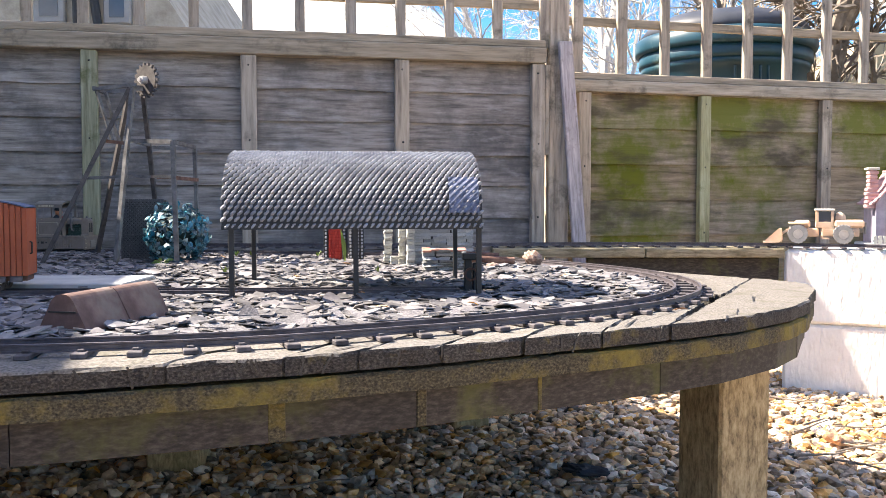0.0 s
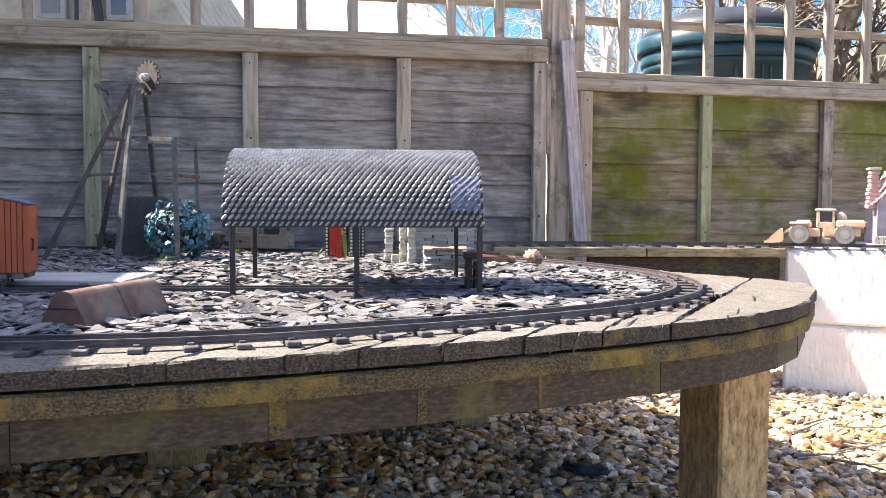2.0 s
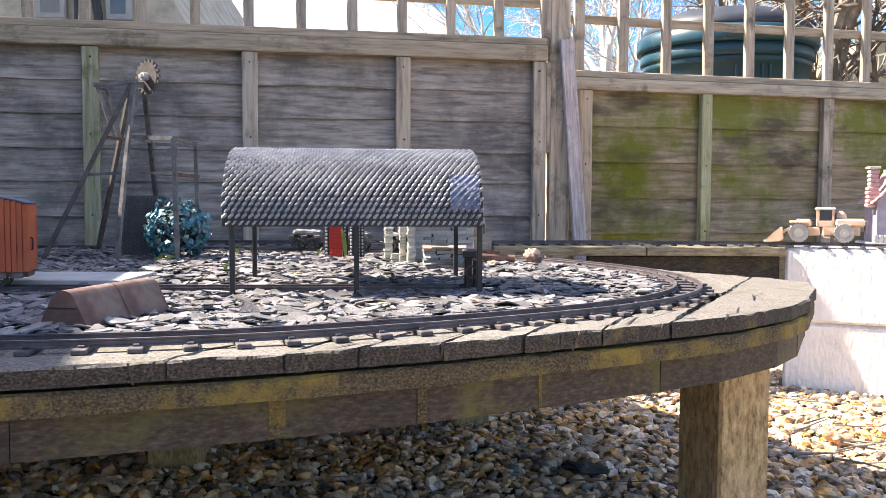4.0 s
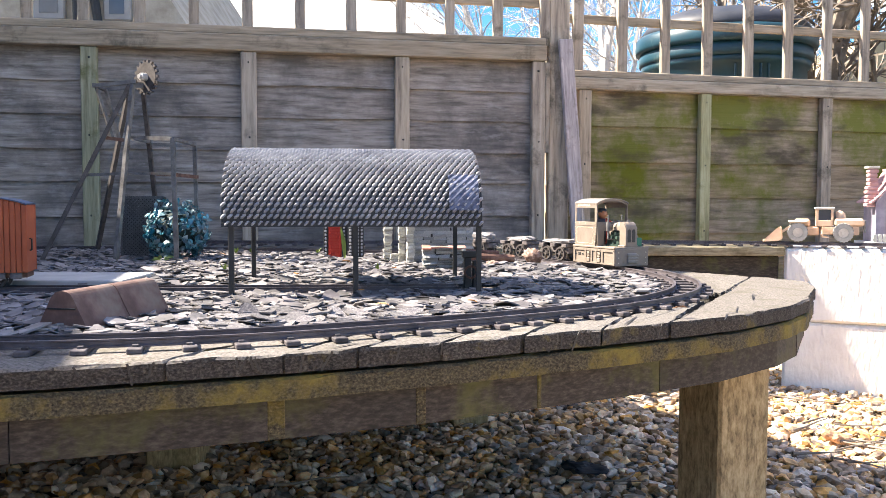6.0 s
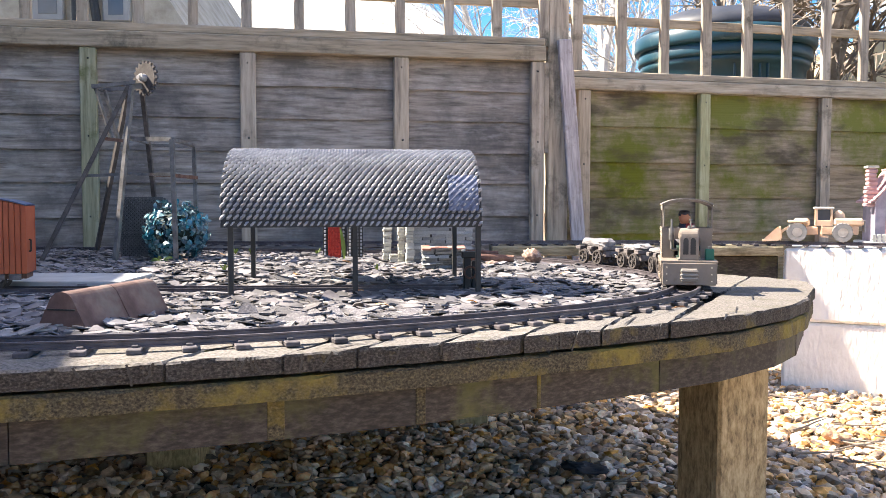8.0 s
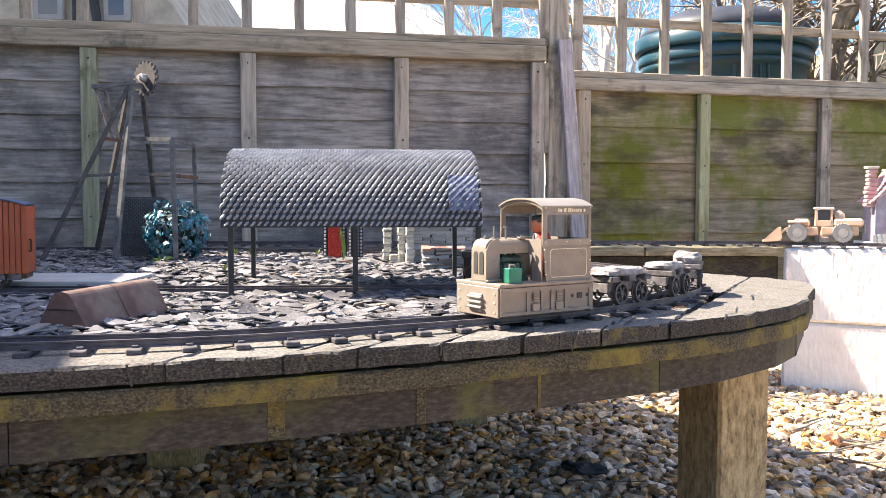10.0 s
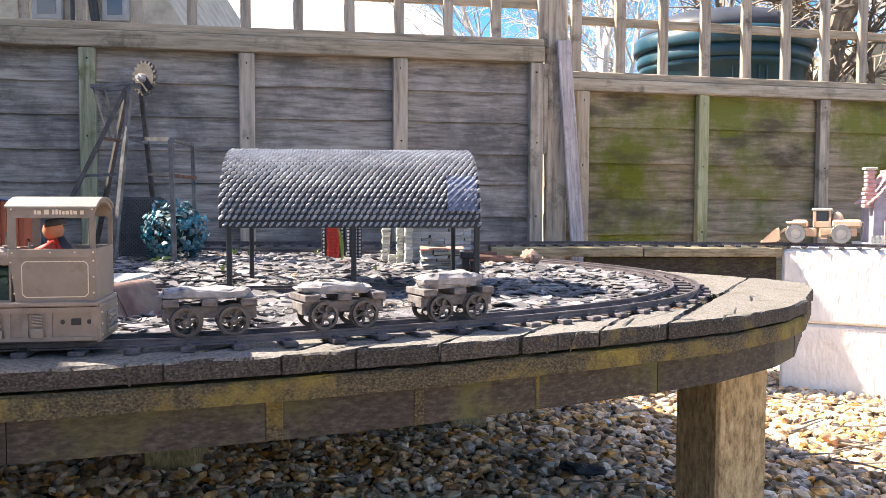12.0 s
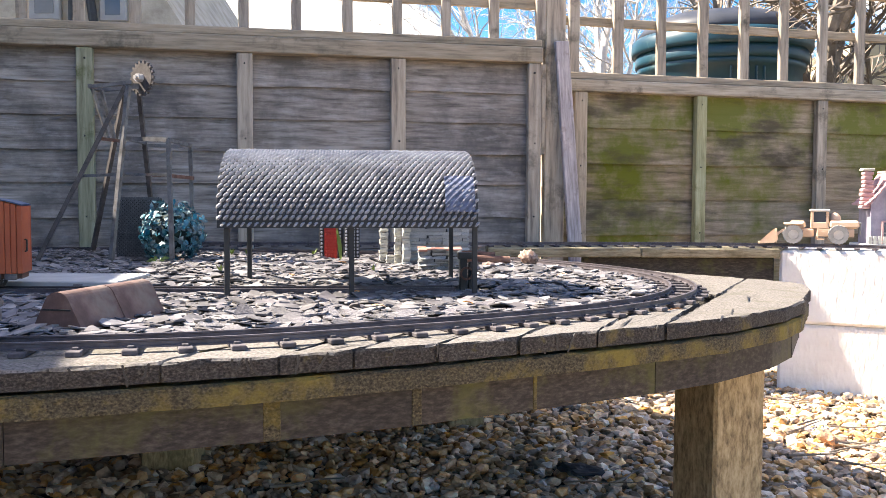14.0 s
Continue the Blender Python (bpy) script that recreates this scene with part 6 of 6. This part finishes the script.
# ---------------------------------------------------------------- beyond the fence
def build_tank():
    t = thing("water_tank", "large dark green plastic water tank with lid", "water tank", pose(1.262, 4, 0) @ Matrix.Diagonal((0.935, 0.935, 0.985, 1)))
    seg = 48

    def lathe(name, prof, mat):
        bm = bmesh.new()
        rows = [[bm.verts.new((r * math.cos(2 * math.pi * k / seg), r * math.sin(2 * math.pi * k / seg), z)) for k in range(seg)] for r, z in prof]
        for a, b in zip(rows, rows[1:]):
            for k in range(seg):
                bm.faces.new((a[k], a[(k + 1) % seg], b[(k + 1) % seg], b[k]))
        bm.faces.new(rows[-1])
        part(name, bm, mat, t, smooth=True)
    lathe("body", [(0.37, 0.0), (0.372, 1.02), (0.372, 1.10), (0.385, 1.105), (0.39, 1.13), (0.375, 1.14)], M_TANK)
    lathe("collar", [(0.36, 1.13), (0.398, 1.135), (0.402, 1.15), (0.398, 1.185), (0.392, 1.19)], M_TANK)
    lathe("rim", [(0.392, 1.188), (0.415, 1.19), (0.42, 1.205), (0.418, 1.245), (0.40, 1.262), (0.38, 1.265)], M_TANK)
    lathe("lid", [(0.385, 1.262), (0.392, 1.275), (0.36, 1.315), (0.27, 1.355), (0.12, 1.375), (0.02, 1.38)], M_TANKLID)
    for k in range(5):
        a = -1.75 + 0.10 * k
        bm = bmesh.new()
        tube(bm, (0.3735 * math.cos(a), 0.3735 * math.sin(a), 0.95), (0.3735 * math.cos(a), 0.3735 * math.sin(a), 1.095), 0.006, 6)
        part("rib", bm, M_TANK, t)


def build_houses():
    h = thing("stone_house", "buff stone house gable with windows and black pipe", "house", pose(0, 7.2, 0))
    bm = bmesh.new()
    pts = [(-7.0, 0), (-1.98, 0), (-1.98, 1.78), (-3.6, 4.3), (-7.0, 4.3)]
    a = [bm.verts.new((x, 0, z)) for x, z in pts]
    b = [bm.verts.new((x, 5, z)) for x, z in pts]
    bm.faces.new(a)
    bm.faces.new(b[::-1])
    for k in range(5):
        bm.faces.new((a[k], b[k], b[(k + 1) % 5], a[(k + 1) % 5]))
    part("wall", bm, M_HOUSE, h)
    def win(x0, x1, z0, z1):
        bm = bmesh.new()
        box(bm, x0, x1, -0.06, -0.005, z0, z1, 0.01)
        w = part("window", bm, M_FRAMEP, h)
        bm = bmesh.new()
        box(bm, x0 + 0.05, x1 - 0.05, -0.065, -0.061, z0 + 0.05, z1 - 0.05)
        part("pane", bm, M_GLASS, w)
    win(-2.72, -2.50, 1.94, 2.2)
    win(-3.28, -3.03, 1.95, 2.3)
    bm = bmesh.new()
    pts = [(-2.84 + 0.02 * k, -0.09, 2.32 - 0.02 * k * k) for k in range(0, 6)]
    for p, q in zip(pts, pts[1:]):
        tube(bm, p, q, 0.035, 10)
    part("pipe", bm, M_BLACK, h, "black plastic pipe")
    bm = bmesh.new()
    tube(bm, (-2.92, -0.09, 1.9), (-2.92, -0.09, 4.2), 0.03, 10)
    part("downpipe", bm, M_BLACK, h)
    bm = bmesh.new()
    box(bm, -3.35, -3.10, -0.12, -0.066, 2.15, 2.6, 0.01)
    part("canopy", bm, M_BLACK, h)
    s = thing("stone_outbuilding", "yellow stone outbuilding with a pitched end", "outbuilding", pose(0, 6.4, 0))
    bm = bmesh.new()
    pts = [(2.70, 0), (3.9, 0), (3.9, 1.4), (3.12, 1.72), (2.75, 1.42)]
    a = [bm.verts.new((x, 0, z)) for x, z in pts]
    b = [bm.verts.new((x, 2, z)) for x, z in pts]
    bm.faces.new(a)
    bm.faces.new(b[::-1])
    for k in range(5):
        bm.faces.new((a[k], b[k], b[(k + 1) % 5], a[(k + 1) % 5]))
    part("wall", bm, M_SANDSTONE, s)
    # tall unseen wall, added and its top stepped to cast shade on the left
    bm = bmesh.new()
    prof = [(-6.0, -0.02), (2.6, -0.02), (2.6, 1.47), (2.14, 1.50), (1.55, 1.63), (0.97, 1.81), (0.75, 1.87), (0.6, 1.25), (-6.0, 1.25)]
    wa = [bm.verts.new((-1.95, y, z)) for y, z in prof]
    wb = [bm.verts.new((-1.70, y, z)) for y, z in prof]
    bm.faces.new(wa)
    bm.faces.new(wb[::-1])
    for k in range(9):
        bm.faces.new((wa[k], wb[k], wb[(k + 1) % 9], wa[(k + 1) % 9]))
    # low wall out of view behind the camera, added to hold back sky light
    south = bmesh.new()
    box(south, -1.69, -0.25, -1.85, -1.6, -0.02, 0.8, 0.01)
    solo("wall_south", south, M_BLOCKER, "unseen low wall added behind the camera to limit sky light", "wall", kind="structure")
    solo("wall_west", bm, M_BLOCKER, "unseen wall added to shade the layout's left end", "wall", kind="structure")


def build_tree(label, at, height, mat, seed, depth=5, spread=0.6, r0=0.05, kids=4):
    rng = random.Random(seed)
    tree = thing("bare_tree", label, "tree", at, group="bare trees behind the fence")
    trunk, twigs = bmesh.new(), bmesh.new()

    def grow(p, d, length, r, lev):
        n = 3
        for k in range(n):
            d2 = (d + Vector([rng.uniform(-0.22, 0.22) for _ in range(3)])).normalized()
            q = p + d2 * (length / n)
            tube(trunk if lev < 2 else twigs, p, q, r * (1 - 0.25 * k / n), 7 if lev < 2 else (4 if lev < 4 else 3), r * (1 - 0.25 * (k + 1) / n), cap=False)
            p, d = q, d2
            if lev < depth and k > 0:
                for _ in range(rng.choice((1, 2)) if lev else 2):
                    e = (d + Vector([rng.uniform(-1, 1) * spread * 1.5 for _ in range(3)]) + Vector((0, 0, 0.12))).normalized()
                    grow(p, e, length * rng.uniform(0.5, 0.78), r * rng.uniform(0.42, 0.62), lev + 1)
        if lev < depth:
            grow(p, d, length * 0.7, r * 0.7, lev + 1)
    grow(Vector((0, 0, 0)), Vector((0, 0, 1)), height * 0.36, r0, 0)
    part("trunk", trunk, mat, tree)
    tagged(part("twig_mass", twigs, mat, tree), kind="stuff")


def build_trees():
    build_tree("bare brown tree with crooked twigs behind the fence", pose(1.75, 4.48, 0, 0, 0, 40), 2.5, M_BARK, 4, 5, 0.75, 0.06)
    build_tree("bare brown tree with crooked twigs beside the tank", pose(2.35, 4.72, 0), 2.6, M_BARK, 9, 5, 0.75, 0.06)
    build_tree("pale leafless tree far beyond the fence", pose(1.35, 7.2, 0), 4.0, M_PALEBARK, 14, 5, 0.6, 0.05)
    build_tree("pale leafless tree far beyond the trellis", pose(1.1, 14.4, 0), 6.0, M_PALEBARK, 21, 5, 0.5, 0.06)
    for x, y, h, seed in ((1.75, 10.5, 3.6, 33), (2.5, 11.0, 3.9, 35), (3.3, 10.0, 3.7, 36)):
        build_tree("pale leafless thicket tree far behind the tank", pose(x, y, 0, 0, 0, 30 * seed), h, M_PALEBARK, seed, 5, 0.7, 0.035)


# ---------------------------------------------------------------- litter
def build_litter():
    rng = random.Random(77)
    # dry leaves and petals on the slate
    for k in range(26):
        x, y = rng.uniform(-0.62, 0.33), rng.uniform(1.0, 2.04)
        if near_line(LOOP, x, y) < 0.05 or near_line(SIDING, x, y) < 0.04 or x < -0.525 * y + 0.1:
            continue
        s = rng.uniform(0.006, 0.012)
        bm = bmesh.new()
        pts = [(-1, 0, 0), (-0.4, -0.45, 0.18), (0.4, -0.4, 0.25), (1, 0, 0), (0.4, 0.4, 0.22), (-0.4, 0.45, 0.1)]
        top = [bm.verts.new(Vector(p) * s) for p in pts]
        low = [bm.verts.new(Vector(p) * s - Vector((0, 0, 0.0006))) for p in pts]
        bm.faces.new(top)
        bm.faces.new(low[::-1])
        for i in range(6):
            bm.faces.new((top[i], low[i], low[(i + 1) % 6], top[(i + 1) % 6]))
        solo("dry_leaf", bm, M_DRYLEAF, "small curled dry brown leaf on slate", "leaf", group="dry leaves on the slate",
             at=pose(x, y, DECK + 0.0115, rng.uniform(-15, 15), rng.uniform(-15, 15), rng.uniform(0, 360)))
    # sprigs of weed by the far track
    for x, y in ((-0.50, 2.128), (-0.47, 2.16), (-0.30, 2.096), (-0.12, 1.64), (-0.40, 1.616)):
        bm = bmesh.new()
        for k in range(9):
            a, t = rng.uniform(0, 6.28), rng.uniform(0.2, 0.9)
            d = Vector((math.cos(a) * t, math.sin(a) * t, 1)).normalized()
            h = rng.uniform(0.008, 0.022)
            side = Vector((-d.y, d.x, 0.1)).normalized() * 0.0022
            p = d * h
            bm.faces.new([bm.verts.new(q) for q in (Vector((0, 0, 0)), p * 0.6 + side, p, p * 0.6 - side)])
        solo("weed_sprig", bm, M_LEAF, "tiny green weed sprig among slate", "weed", group="weeds among the slate", at=pose(x, y, DECK + 0.006))
    # a fresh leaf leaning beside the red panel, a dark rag and a dead leaf on the gravel
    bm = bmesh.new()
    for k in range(6):
        f0, f1 = k / 6, (k + 1) / 6
        w0, w1 = (0.0048 * math.sin(math.pi * (0.12 + 0.88 * f)) for f in (f0, f1))
        p0, p1 = ((-0.010 * f * f, -0.004 * f, 0.075 * f) for f in (f0, f1))
        bm.faces.new([bm.verts.new(v) for v in ((p0[0] - w0, p0[1], p0[2]), (p0[0] + w0, p0[1] - 0.002, p0[2]), (p1[0] + w1, p1[1] - 0.002, p1[2]), (p1[0] - w1, p1[1], p1[2]))])
    solo("weed_leaf", bm, M_LEAF, "long fresh green leaf standing beside a red panel", "leaf", at=pose(-0.218, 1.955, DECK + 0.008))
    for name, label, mat, at, size in (("dark_rag", "small crumpled dark rag lying on gravel", M_COAT, pose(0.262, 1.628, 0.016, 0, 0, -14), (0.042, 0.018, 0.010)),
                                       ("dead_leaf", "curled dead brown leaf lying on gravel", M_DRYLEAF, pose(0.83, 1.83, 0.022, 10, 20, 30), (0.026, 0.018, 0.012))):
        bm = bmesh.new()
        bmesh.ops.create_icosphere(bm, subdivisions=3, radius=1, matrix=Matrix.Diagonal((*size, 1)))
        for v in bm.verts:
            v.co *= 1 + 0.8 * noise.noise(v.co * 55 + Vector((size[0] * 300, 0, 0)))
        solo(name, bm, mat, label, name.split("_")[1], at=at)
    # fallen twigs on the gravel
    for k in range(34):
        x, y, a = rng.uniform(-0.6, 1.15), rng.uniform(1.52, 2.4), rng.uniform(-60, 60)
        if k % 2:
            x, y = rng.uniform(0.62, 1.05), rng.uniform(1.56, 2.0)
        n = rng.choice((2, 3, 4))
        bm = bmesh.new()
        p = Vector((0, 0, 0))
        r = rng.uniform(0.0016, 0.0032)
        for i in range(n):
            q = p + Vector((rng.uniform(0.03, 0.06), rng.uniform(-0.012, 0.012), rng.uniform(-0.004, 0.006)))
            tube(bm, p, q, r * (1 - 0.2 * i), 6, r * (0.8 - 0.2 * i))
            p = q
        solo("fallen_twig", bm, M_BARK, "thin dry brown twig lying on gravel", "twig", group="twigs on the gravel", at=pose(x, y, 0.016, 0, 0, a))


# ---------------------------------------------------------------- build
build_fences()
TABLE = build_table()
build_tracks()
build_shed()
build_right_side()
WHEEL_ME = wheel_mesh()
TRAIN = build_train()
build_headframe()
build_bush()
build_layout_things()
build_loader()
build_cottage()
build_tank()
build_houses()
build_trees()
build_litter()
build_slate(TABLE)
build_ground()
motions()
